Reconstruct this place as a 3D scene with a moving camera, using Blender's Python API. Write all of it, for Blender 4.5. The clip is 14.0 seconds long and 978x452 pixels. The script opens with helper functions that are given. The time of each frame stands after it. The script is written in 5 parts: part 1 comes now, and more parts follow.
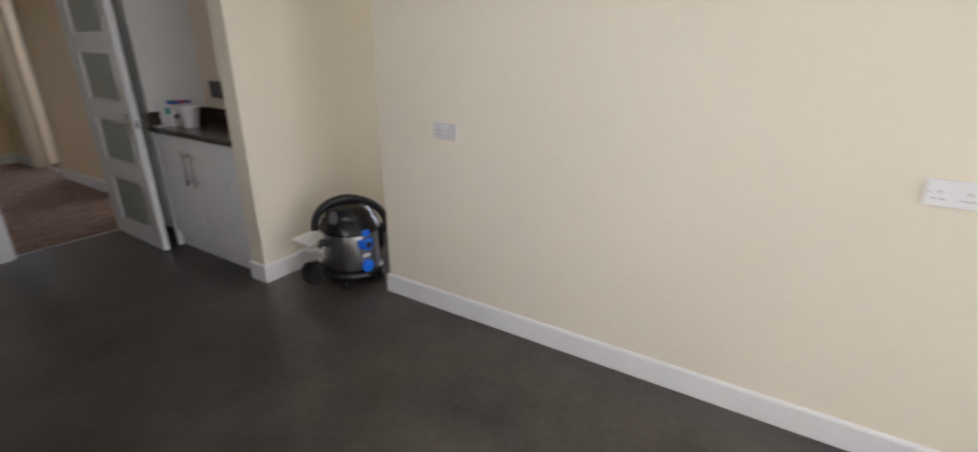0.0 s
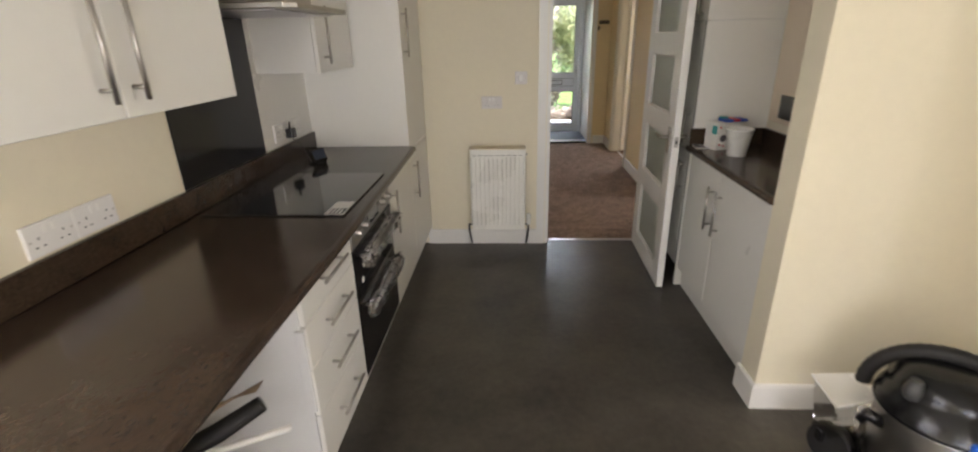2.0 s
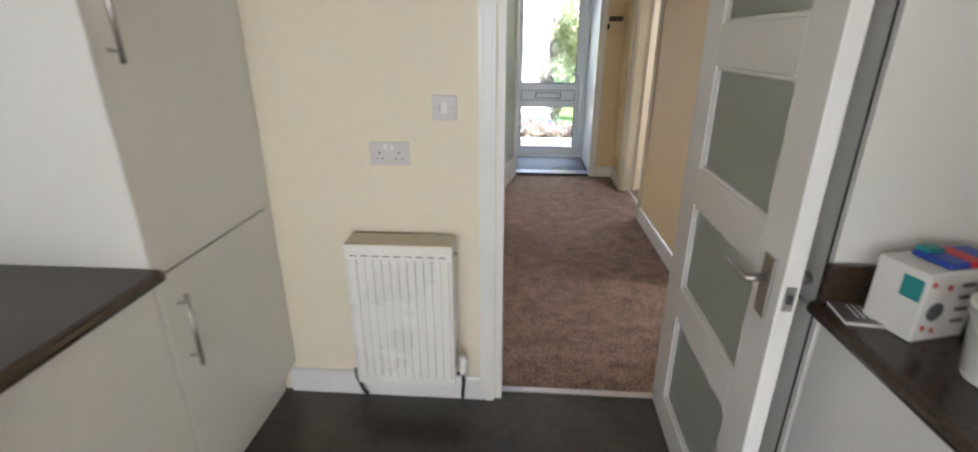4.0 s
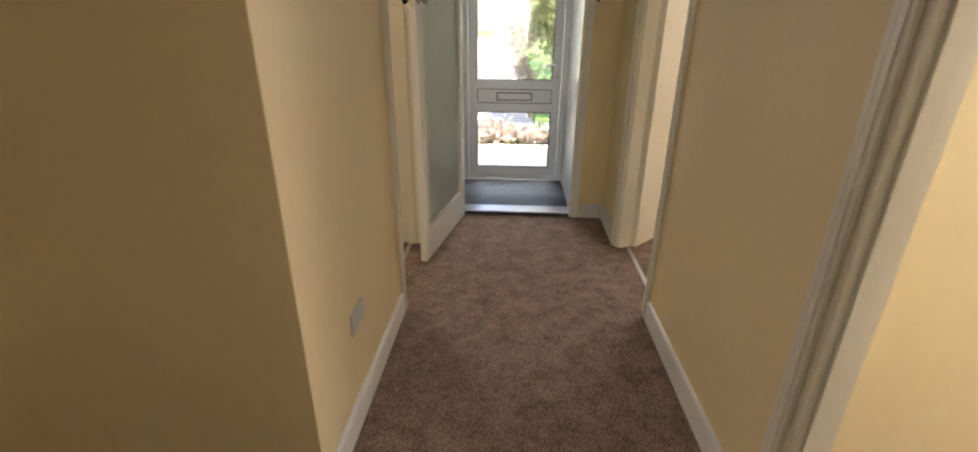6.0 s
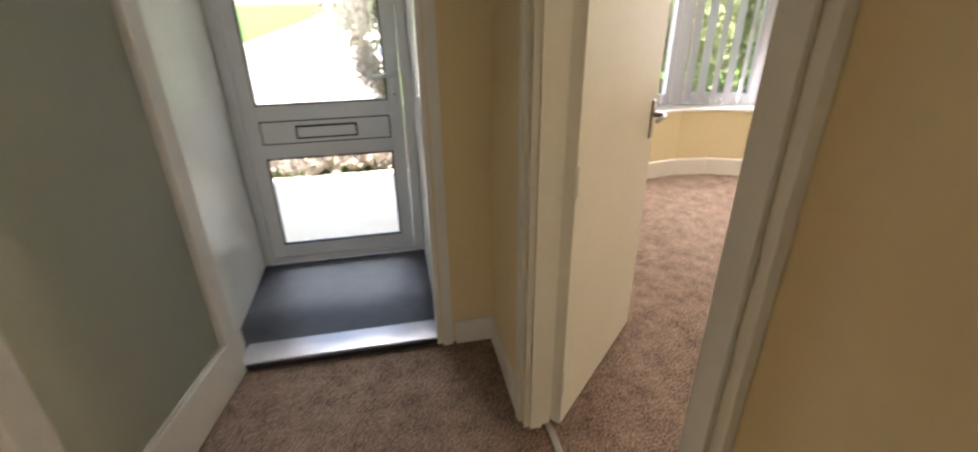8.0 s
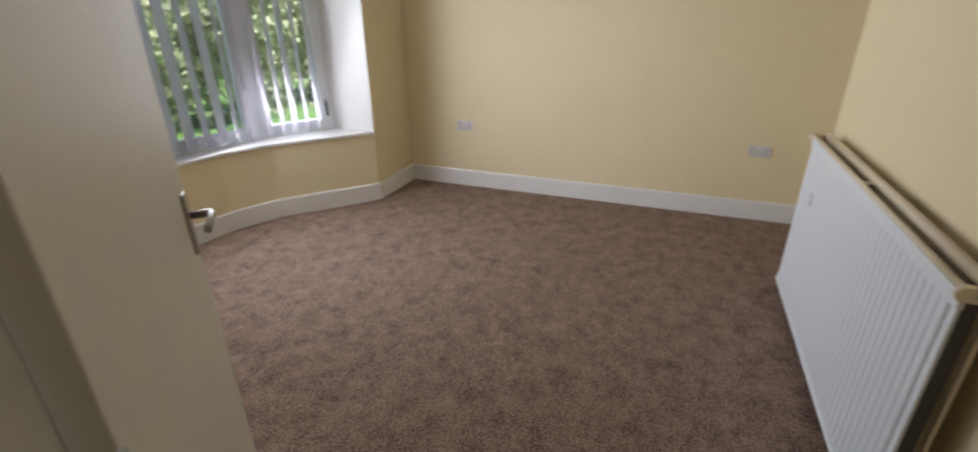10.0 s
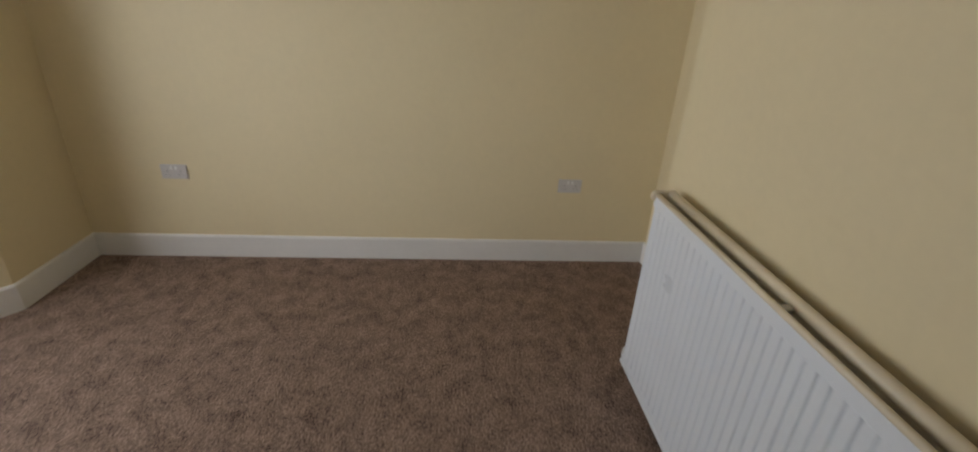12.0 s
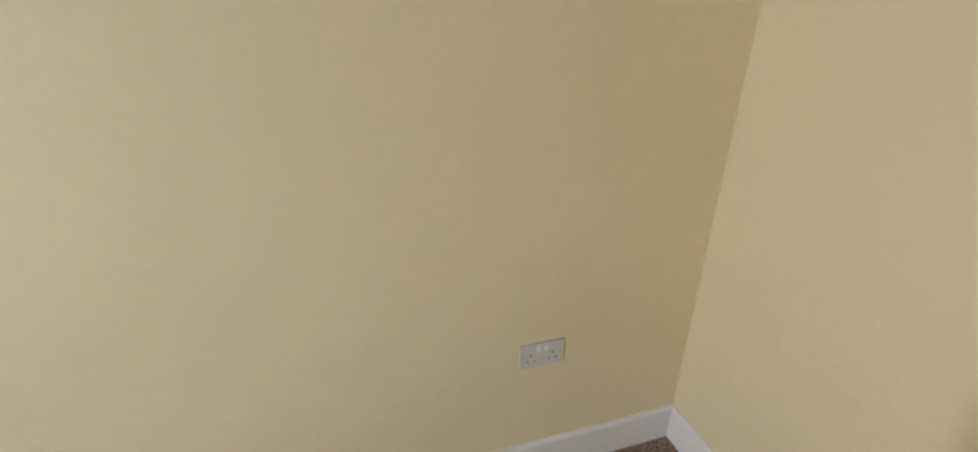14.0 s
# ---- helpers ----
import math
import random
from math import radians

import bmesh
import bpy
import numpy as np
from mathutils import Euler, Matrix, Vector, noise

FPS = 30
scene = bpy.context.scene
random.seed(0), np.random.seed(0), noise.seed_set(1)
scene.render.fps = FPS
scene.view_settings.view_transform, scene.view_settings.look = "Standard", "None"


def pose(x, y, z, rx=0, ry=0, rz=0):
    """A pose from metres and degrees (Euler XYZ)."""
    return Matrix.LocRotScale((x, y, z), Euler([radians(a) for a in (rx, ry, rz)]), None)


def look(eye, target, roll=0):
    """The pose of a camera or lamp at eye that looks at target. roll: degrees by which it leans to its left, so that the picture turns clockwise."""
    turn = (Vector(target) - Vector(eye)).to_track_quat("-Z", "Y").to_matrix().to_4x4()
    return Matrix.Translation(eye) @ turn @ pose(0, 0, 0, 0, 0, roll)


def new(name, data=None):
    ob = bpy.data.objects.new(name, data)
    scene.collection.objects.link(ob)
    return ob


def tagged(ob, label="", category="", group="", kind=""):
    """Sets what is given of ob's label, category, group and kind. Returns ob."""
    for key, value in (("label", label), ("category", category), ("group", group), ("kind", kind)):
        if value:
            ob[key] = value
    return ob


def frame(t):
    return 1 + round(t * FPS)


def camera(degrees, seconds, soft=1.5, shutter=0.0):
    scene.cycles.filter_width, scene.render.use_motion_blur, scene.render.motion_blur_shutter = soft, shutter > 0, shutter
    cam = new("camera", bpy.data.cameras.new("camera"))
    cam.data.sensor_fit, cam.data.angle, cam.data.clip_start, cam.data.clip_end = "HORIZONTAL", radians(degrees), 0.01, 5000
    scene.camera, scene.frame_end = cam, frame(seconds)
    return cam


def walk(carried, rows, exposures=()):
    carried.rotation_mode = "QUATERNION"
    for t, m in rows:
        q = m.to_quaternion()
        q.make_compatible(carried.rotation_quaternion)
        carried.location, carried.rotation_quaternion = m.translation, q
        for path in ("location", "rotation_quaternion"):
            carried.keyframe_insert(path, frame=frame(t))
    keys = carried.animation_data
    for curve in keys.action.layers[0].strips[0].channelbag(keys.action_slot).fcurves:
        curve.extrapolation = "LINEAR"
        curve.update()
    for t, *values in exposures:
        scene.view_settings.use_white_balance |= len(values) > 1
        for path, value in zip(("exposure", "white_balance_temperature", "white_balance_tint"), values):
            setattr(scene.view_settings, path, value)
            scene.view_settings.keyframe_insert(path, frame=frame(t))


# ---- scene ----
cam = camera(90.2, 14.0, soft=2.0, shutter=0.35)
PATH = [
    (0, (0.132, -0.056, 1.474), (1.719, 0.938, 0.772), 0.5),
    (0.5, (0.301, 0.109, 1.508), (1.525, 1.512, 0.779), 0.4),
    (1, (0.455, 0.257, 1.521), (1.083, 2.009, 0.789), 0.7),
    (1.5, (0.63, 0.564, 1.514), (0.772, 2.421, 0.786), -1.0),
    (2, (0.758, 0.948, 1.511), (0.661, 2.811, 0.79), -1.2),
    (2.5, (0.886, 1.379, 1.511), (0.694, 3.237, 0.798), -1.1),
    (3, (0.96, 1.824, 1.483), (0.775, 3.686, 0.777), -0.8),
    (3.5, (1.006, 2.281, 1.483), (0.852, 4.143, 0.77), -0.1),
    (4, (1.093, 2.759, 1.467), (0.966, 4.624, 0.755), 0.1),
    (4.2, (1.119, 2.947, 1.457), (1.022, 4.811, 0.74), 0.7),
    (6.3, (1.442, 4.902, 1.437), (1.363, 6.736, 0.644), 0.4),
    (6.5, (1.475, 5.089, 1.434), (1.398, 6.917, 0.625), 0.2),
    (7, (1.55, 5.6, 1.478), (1.53, 7.415, 0.639), -0.0),
    (7.2, (1.591, 5.777, 1.487), (1.601, 7.588, 0.637), -0.5),
    (9.3, (2.007, 7.261, 1.464), (3.365, 8.471, 0.633), -0.0),
    (9.5, (2.04, 7.295, 1.463), (3.534, 8.338, 0.639), -0.4),
    (10, (2.038, 7.194, 1.471), (3.746, 7.847, 0.66), -0.4),
    (10.5, (2.119, 7.23, 1.46), (3.924, 7.53, 0.651), 0.5),
    (11, (2.366, 7.259, 1.47), (4.193, 7.292, 0.656), 1.9),
    (11.5, (2.719, 7.293, 1.503), (4.539, 7.191, 0.68), 3.1),
    (12, (3.15, 7.34, 1.527), (4.96, 7.167, 0.693), 3.4),
    (12.5, (3.615, 7.283, 1.576), (5.408, 7.061, 0.717), 2.3),
    (13, (4.121, 7.21, 1.581), (5.882, 6.88, 0.694), 1.1),
    (13.5, (4.559, 7.193, 1.531), (6.288, 6.705, 0.653), 0.6),
    (14, (4.862, 7.111, 1.509), (6.585, 6.551, 0.663), 0.4),
]
EXPOSURE = [(0, 1.8, 5800, 22), (0.5, 1.95, 5950, 21), (1.5, 2.25, 6400, 19), (2, 2.5, 6500, 19), (2.5, 2.8, 6600, 20), (3, 3.05, 6700, 20), (3.5, 3.05, 6200, 19), (4.2, 2.92, 5900, 18), (6.3, 2.66, 7100, 19), (7.2, 2.66, 7100, 19), (9.3, 1.6, 6300, 15), (10, 1.2, 6000, 15), (11, 0.8, 6000, 14), (12, 0.65, 6300, 13), (12.5, 1.1, 6300, 12), (13, 1.25, 6100, 12), (13.5, 1.25, 6000, 12), (14, 1.3, 6000, 11)]
walk(cam, [(t, look(eye, target, roll)) for t, eye, target, roll in PATH], EXPOSURE)

# ---- world, sun and window light ----
world = bpy.data.worlds.new("world")
scene.world = world
world.use_nodes = True
wn = world.node_tree
sky = wn.nodes.new("ShaderNodeTexSky")
sky.sky_type, sky.sun_disc = "NISHITA", False
sky.sun_elevation, sky.sun_rotation = radians(71.7), radians(132.3)
bg = wn.nodes["Background"]
bg.inputs["Strength"].default_value = 0.13
wn.links.new(sky.outputs["Color"], bg.inputs["Color"])

sun = new("sun", bpy.data.lights.new("sun", "SUN"))
sun.data.energy, sun.data.angle, sun.data.color = 5.0, radians(0.6), (1.0, 0.95, 0.87)
sun.matrix_world = look((2.2, -2.0, 9.0), (0, 0, 0))


def window_light(name, eye, target, width, height, watts, color=(1.0, 0.975, 0.945)):
    """Daylight entering by an opening, known or added."""
    ob = new(name, bpy.data.lights.new(name, "AREA"))
    ob.data.shape, ob.data.size, ob.data.size_y = "RECTANGLE", width, height
    ob.data.energy, ob.data.color = watts, color
    ob.matrix_world = look(eye, target)
    return ob


window_light("daylight_kitchen_side", (-0.54, 0.55, 1.58), (1.2, 0.75, 0.7), 1.4, 1.0, 5.2)
window_light("daylight_kitchen_back", (0.85, -4.28, 1.25), (0.95, 1, 0.9), 2.2, 1.9, 9)
# Fill lamp at an added, unseen window, to light the left cabinet fronts.
window_light("kitchen_right_fill", (2.16, -2.5, 1.10), (0.0, -1.6, 0.7), 2.1, 1.9, 24)
window_light("daylight_alcove", (4.57, 2.31, 1.2), (0.2, 2.6, 1.0), 0.55, 1.6, 3.5)
# Fill lamp in an added side room, to brighten the hall walls.
window_light("side_room_fill", (4.28, 5.21, 1.43), (1.0, 5.5, 0.6), 0.8, 1.3, 6.0)
window_light("daylight_bay", (4.16, 10.02, 1.36), (4.16, 7.0, 0.9), 1.05, 1.45, 11.5, (0.96, 0.98, 1.0))
window_light("daylight_bay_right", (4.97, 9.83, 1.36), (4.2, 8.56, 0.9), 0.45, 1.45, 3.4, (0.96, 0.98, 1.0))
window_light("daylight_bay_left", (3.35, 9.83, 1.36), (5.9, 6.5, 0.9), 0.45, 1.45, 3.0, (0.96, 0.98, 1.0)).data.spread = radians(80)
window_light("daylight_front_door", (1.4, 10.65, 2.75), (1.4, 8.2, 0.6), 1.3, 0.9, 35, (0.86, 0.94, 1.0))
window_light("daylight_left_room", (-0.72, 9.485, 1.36), (-0.6, 7, 0.6), 1.6, 1.4, 13)

# ---- materials ----


def material(name, base, rough=0.5, metal=0.0, vary=0.12, coarse=3.0, fine=60.0, bump=0.0, bump_scale=200.0, second=None,
             coat=0.0, speck=None, spec=0.5, detail=4, blend=0.45, spread=0.14, broken=0.5):
    """A painted, woven or stony surface: colour varied at two scales, with a fine relief."""
    m = bpy.data.materials.new(name)
    m.use_nodes = True
    nt = m.node_tree
    n, l = nt.nodes, nt.links
    p = n["Principled BSDF"]
    p.inputs["Roughness"].default_value, p.inputs["Metallic"].default_value = rough, metal
    p.inputs["Specular IOR Level"].default_value = spec
    p.inputs["Coat Weight"].default_value = coat
    p.inputs["Coat Roughness"].default_value = 0.08
    co = n.new("ShaderNodeTexCoord")
    big, small = n.new("ShaderNodeTexNoise"), n.new("ShaderNodeTexNoise")
    big.inputs["Scale"].default_value, small.inputs["Scale"].default_value = coarse, fine
    big.inputs["Detail"].default_value, small.inputs["Detail"].default_value = detail, 6
    big.inputs["Roughness"].default_value, small.inputs["Roughness"].default_value = broken, 0.62
    for t in (big, small):
        l.new(co.outputs["Object"], t.inputs["Vector"])
    add = n.new("ShaderNodeMix")
    add.data_type = "FLOAT"
    add.inputs[0].default_value = blend
    l.new(big.outputs["Fac"], add.inputs[2])
    l.new(small.outputs["Fac"], add.inputs[3])
    ramp = n.new("ShaderNodeValToRGB")
    other = second or tuple(c * (1 - vary) for c in base)
    ramp.color_ramp.elements[0].position, ramp.color_ramp.elements[1].position = 0.5 - spread, 0.5 + spread
    ramp.color_ramp.elements[0].color, ramp.color_ramp.elements[1].color = (*other, 1), (*base, 1)
    l.new(add.outputs[0], ramp.inputs["Fac"])
    colour = ramp.outputs["Color"]
    if speck:
        vo = n.new("ShaderNodeTexVoronoi")
        vo.inputs["Scale"].default_value = speck[1]
        l.new(co.outputs["Object"], vo.inputs["Vector"])
        cut = n.new("ShaderNodeMath")
        cut.operation = "LESS_THAN"
        cut.inputs[1].default_value = speck[2]
        l.new(vo.outputs["Distance"], cut.inputs[0])
        mix = n.new("ShaderNodeMix")
        mix.data_type = "RGBA"
        l.new(cut.outputs[0], mix.inputs[0])
        l.new(colour, mix.inputs[6])
        mix.inputs[7].default_value = (*speck[0], 1)
        colour = mix.outputs[2]
    l.new(colour, p.inputs["Base Color"])
    rr = n.new("ShaderNodeMapRange")
    rr.inputs["To Min"].default_value, rr.inputs["To Max"].default_value = max(0.02, rough - 0.07), min(1, rough + 0.07)
    l.new(big.outputs["Fac"], rr.inputs["Value"])
    l.new(rr.outputs[0], p.inputs["Roughness"])
    if bump:
        bt = n.new("ShaderNodeTexNoise")
        bt.inputs["Scale"].default_value, bt.inputs["Detail"].default_value = bump_scale, 3
        l.new(co.outputs["Object"], bt.inputs["Vector"])
        b = n.new("ShaderNodeBump")
        b.inputs["Strength"].default_value, b.inputs["Distance"].default_value = bump, 0.004
        l.new(bt.outputs["Fac"], b.inputs["Height"])
        l.new(b.outputs["Normal"], p.inputs["Normal"])
    return m


def glass_material(name, rough=0.0, tint=(1, 1, 1), ior=1.45):
    m = bpy.data.materials.new(name)
    m.use_nodes = True
    p = m.node_tree.nodes["Principled BSDF"]
    p.inputs["Base Color"].default_value = (*tint, 1)
    p.inputs["Roughness"].default_value, p.inputs["Transmission Weight"].default_value = rough, 1.0
    p.inputs["IOR"].default_value = ior
    return m


CREAM = material("cream_wall_paint", (0.80, 0.735, 0.575), 0.62, vary=0.05, coarse=1.5, fine=30, bump=0.08, bump_scale=90)
WARM_CREAM = material("warm_cream_wall_paint", (0.80, 0.655, 0.395), 0.62, vary=0.05, coarse=1.5, fine=30, bump=0.08, bump_scale=90)
ROOM_CREAM = material("bay_room_wall_paint", (0.80, 0.69, 0.445), 0.62, vary=0.05, coarse=1.5, fine=30, bump=0.08, bump_scale=90)
PANEL_CREAM = material("pale_panel_paint", (0.78, 0.66, 0.52), 0.6, vary=0.05, coarse=1.5, fine=30, bump=0.06, bump_scale=90)
CEILING_WHITE = material("ceiling_paint", (0.80, 0.79, 0.75), 0.8, vary=0.04, bump=0.1, bump_scale=60)
GLOSS_WHITE = material("white_gloss_paint", (0.80, 0.79, 0.76), 0.32, vary=0.05, coarse=4, fine=40, bump=0.03, bump_scale=120)
DOOR_CREAM = material("cream_door_paint", (0.76, 0.72, 0.62), 0.48, vary=0.06, coarse=3, fine=40, bump=0.03, bump_scale=100)
UPVC = material("white_upvc", (0.80, 0.83, 0.86), 0.25, vary=0.04)
CAB_WHITE = material("white_cabinet_foil", (0.78, 0.77, 0.73), 0.30, vary=0.03, coarse=2, fine=30, coat=0.1)
CARCASS = material("white_carcass_board", (0.74, 0.74, 0.73), 0.5, vary=0.05)
WORKTOP = material("dark_brown_stone_laminate", (0.066, 0.042, 0.027), 0.17, second=(0.022, 0.015, 0.011), coarse=11, fine=130, detail=5,
                   speck=((0.13, 0.10, 0.075), 190, 0.13), bump=0.008, bump_scale=300, spread=0.16, broken=0.6, blend=0.6)
VINYL = material("dark_slate_vinyl", (0.098, 0.084, 0.068), 0.34, second=(0.027, 0.024, 0.021), coarse=1.8, fine=30, detail=9, broken=0.68, spread=0.15, blend=0.25,
                 bump=0.04, bump_scale=90)
CARPET = material("brown_pile_carpet", (0.435, 0.312, 0.242), 0.95, second=(0.054, 0.033, 0.024), coarse=9, fine=120,
                  bump=0.8, bump_scale=210, spec=0.1, detail=10, blend=0.62, spread=0.085, broken=0.86)
MAT_PILE = material("blue_grey_entrance_matting", (0.060, 0.070, 0.090), 0.50, second=(0.034, 0.041, 0.055), coarse=14, fine=300,
                    bump=0.25, bump_scale=500, spec=0.6)
STEEL = material("brushed_steel", (0.47, 0.45, 0.42), 0.38, 1.0, vary=0.10, coarse=6, fine=180, bump=0.05, bump_scale=300)
SINK_STEEL = material("stainless_sink", (0.50, 0.48, 0.45), 0.30, 1.0, vary=0.10, coarse=9, fine=120, bump=0.04, bump_scale=250)
ALU = material("aluminium_strip", (0.62, 0.60, 0.62), 0.34, 1.0, vary=0.12, coarse=8, fine=90)
BLACK_GLASS = material("black_ceramic_glass", (0.006, 0.006, 0.007), 0.06, vary=0.1, coat=0.4)
BLACK_GLOSS = material("black_back_painted_glass", (0.006, 0.0055, 0.006), 0.10, vary=0.1, spec=0.3)
BLACK_PLASTIC = material("black_plastic", (0.010, 0.010, 0.011), 0.22, vary=0.2, bump=0.04, spec=0.4)
BLACK_RUBBER = material("black_rubber", (0.014, 0.013, 0.013), 0.6, vary=0.2, bump=0.1)
GREY_PLASTIC = material("dark_grey_plastic", (0.06, 0.06, 0.062), 0.4, vary=0.15)
WHITE_PLASTIC = material("white_plastic", (0.82, 0.81, 0.78), 0.28, vary=0.03)
SOCKET_WHITE = material("socket_white", (0.80, 0.79, 0.77), 0.3, vary=0.03)
SOCKET_GREY = material("socket_grey", (0.64, 0.61, 0.585), 0.32, vary=0.04)
RAD_WHITE = material("radiator_enamel", (0.84, 0.83, 0.78), 0.28, vary=0.04, coarse=3)
# Cream for rear panel, rails and grille; cool white for the long front.
RAD_CREAM = material("cream_radiator_enamel", (0.80, 0.70, 0.52), 0.34, vary=0.06, coarse=4)
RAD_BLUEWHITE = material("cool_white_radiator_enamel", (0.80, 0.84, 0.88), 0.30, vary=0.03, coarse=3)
BLUE = material("blue_plastic", (0.010, 0.16, 0.75), 0.32, vary=0.1)
RED = material("red_print", (0.65, 0.03, 0.03), 0.4, vary=0.1)
TEAL = material("teal_print", (0.03, 0.30, 0.29), 0.4, vary=0.1)
NAVY = material("blue_print", (0.03, 0.08, 0.42), 0.4, vary=0.1)
PAPER = material("paper", (0.78, 0.76, 0.72), 0.6, vary=0.05)
GREY_PRINT = material("grey_print", (0.13, 0.12, 0.13), 0.4, vary=0.2, coarse=20)
INK = material("print_ink", (0.03, 0.03, 0.035), 0.5, vary=0.1)
FILM = glass_material("crinkled_clear_film", 0.16, (0.97, 0.97, 0.98), 1.30)
CLEAR = glass_material("window_glass", 0.0, (0.98, 1.0, 0.99))
FROSTED = material("frosted_glass_pane", (0.68, 0.74, 0.67), 0.40, vary=0.05, coarse=1.2, fine=20)
FROSTED.node_tree.nodes["Principled BSDF"].inputs["Transmission Weight"].default_value = 0.60
BLIND = material("lilac_grey_blind_fabric", (0.66, 0.62, 0.66), 0.8, vary=0.06, bump=0.1, bump_scale=300)
bn = BLIND.node_tree
through_cloth = bn.nodes.new("ShaderNodeBsdfTranslucent")
through_cloth.inputs["Color"].default_value = (0.86, 0.83, 0.87, 1)
cloth_mix = bn.nodes.new("ShaderNodeMixShader")
cloth_mix.inputs[0].default_value = 0.6
bn.links.new(bn.nodes["Principled BSDF"].outputs[0], cloth_mix.inputs[1])
bn.links.new(through_cloth.outputs[0], cloth_mix.inputs[2])
bn.links.new(cloth_mix.outputs[0], bn.nodes["Material Output"].inputs["Surface"])
GASKET = material("dark_glazing_gasket", (0.03, 0.03, 0.032), 0.5, vary=0.1)
LOUVRE = glass_material("clear_plastic_jug", 0.12, (0.93, 0.92, 0.90), 1.08)
GRASS = material("lawn", (0.10, 0.19, 0.035), 0.9, second=(0.05, 0.11, 0.02), coarse=1.5, fine=40, bump=0.8, bump_scale=120)
LEAF = material("leaves", (0.33, 0.34, 0.21), 0.6, second=(0.20, 0.215, 0.125), coarse=2.2, fine=14)
DRY_LEAF = material("dry_plants", (0.48, 0.42, 0.37), 0.7, second=(0.24, 0.205, 0.18), coarse=4, fine=20)
PAVING = material("pale_concrete_paving", (0.52, 0.49, 0.45), 0.85, vary=0.2, coarse=2, fine=50, bump=0.3, bump_scale=60)
STONE = material("garden_stone", (0.52, 0.44, 0.38), 0.85, second=(0.30, 0.24, 0.20), coarse=5, fine=40, bump=0.6, bump_scale=40)
for leafy, glow in ((LEAF, (0.52, 0.56, 0.34, 1)), (DRY_LEAF, (0.54, 0.48, 0.42, 1))):
    ln = leafy.node_tree
    lit_through = ln.nodes.new("ShaderNodeBsdfTranslucent")
    lit_through.inputs["Color"].default_value = glow
    leaf_mix = ln.nodes.new("ShaderNodeMixShader")
    leaf_mix.inputs[0].default_value = 0.62
    ln.links.new(ln.nodes["Principled BSDF"].outputs[0], leaf_mix.inputs[1])
    ln.links.new(lit_through.outputs[0], leaf_mix.inputs[2])
    ln.links.new(leaf_mix.outputs[0], ln.nodes["Material Output"].inputs["Surface"])
BARK = material("bark", (0.11, 0.08, 0.06), 0.9, vary=0.4, coarse=8, fine=50, bump=0.8, bump_scale=50)
RENDER = material("house_render", (0.55, 0.50, 0.42), 0.9, vary=0.15, bump=0.4, bump_scale=50)
SILVER_FOIL = material("dark_hose_bundle", (0.03, 0.025, 0.024), 0.35, vary=0.3, coarse=10)

# ---- mesh helpers ----
BASE = {}


def box(bm, x0, y0, z0, x1, y1, z1):
    v = [bm.verts.new((x, y, z)) for x in (x0, x1) for y in (y0, y1) for z in (z0, z1)]
    for f in ((0, 1, 3, 2), (4, 6, 7, 5), (0, 4, 5, 1), (2, 3, 7, 6), (0, 2, 6, 4), (1, 5, 7, 3)):
        bm.faces.new([v[i] for i in f])
    return bm


def boxes(*rows):
    bm = bmesh.new()
    for r in rows:
        box(bm, *r)
    return bm


def prism(points, z0, z1, bm=None):
    """An upright prism over a plan outline."""
    bm = bm or bmesh.new()
    low, high = ([bm.verts.new((x, y, z)) for x, y in points] for z in (z0, z1))
    bm.faces.new(low[::-1])
    bm.faces.new(high)
    for i in range(len(points)):
        j = (i + 1) % len(points)
        bm.faces.new((low[i], low[j], high[j], high[i]))
    return bm


def tube(bm, points, radius, sides=10, closed_ends=True):
    """A round bar or hose through points; radius: one number, or one for each point."""
    pts = [Vector(p) for p in points]
    rad = radius if isinstance(radius, (list, tuple)) else [radius] * len(pts)
    rings = []
    side = None
    for i, p in enumerate(pts):
        way = (pts[min(i + 1, len(pts) - 1)] - pts[max(i - 1, 0)]).normalized()
        if side is None:
            side = way.orthogonal().normalized()
        side = (side - way * side.dot(way)).normalized()
        up = way.cross(side)
        rings.append([bm.verts.new(p + rad[i] * (math.cos(2 * math.pi * k / sides) * side + math.sin(2 * math.pi * k / sides) * up))
                      for k in range(sides)])
    for a, b in zip(rings, rings[1:]):
        for k in range(sides):
            f = bm.faces.new((a[k], a[(k + 1) % sides], b[(k + 1) % sides], b[k]))
            f.smooth = True
    if closed_ends:
        bm.faces.new(rings[0][::-1])
        bm.faces.new(rings[-1])
    return bm


def lathe(bm, profile, sides=32, centre=(0, 0, 0)):
    """A turned solid: (radius, height) rows from the bottom up."""
    cx, cy, cz = centre
    rings = [[bm.verts.new((cx + r * math.cos(2 * math.pi * k / sides), cy + r * math.sin(2 * math.pi * k / sides), cz + z))
              for k in range(sides)] for r, z in profile]
    for a, b in zip(rings, rings[1:]):
        for k in range(sides):
            f = bm.faces.new((a[k], a[(k + 1) % sides], b[(k + 1) % sides], b[k]))
            f.smooth = True
    if profile[0][0] > 0:
        bm.faces.new(rings[0][::-1])
    if profile[-1][0] > 0:
        bm.faces.new(rings[-1])
    return bm


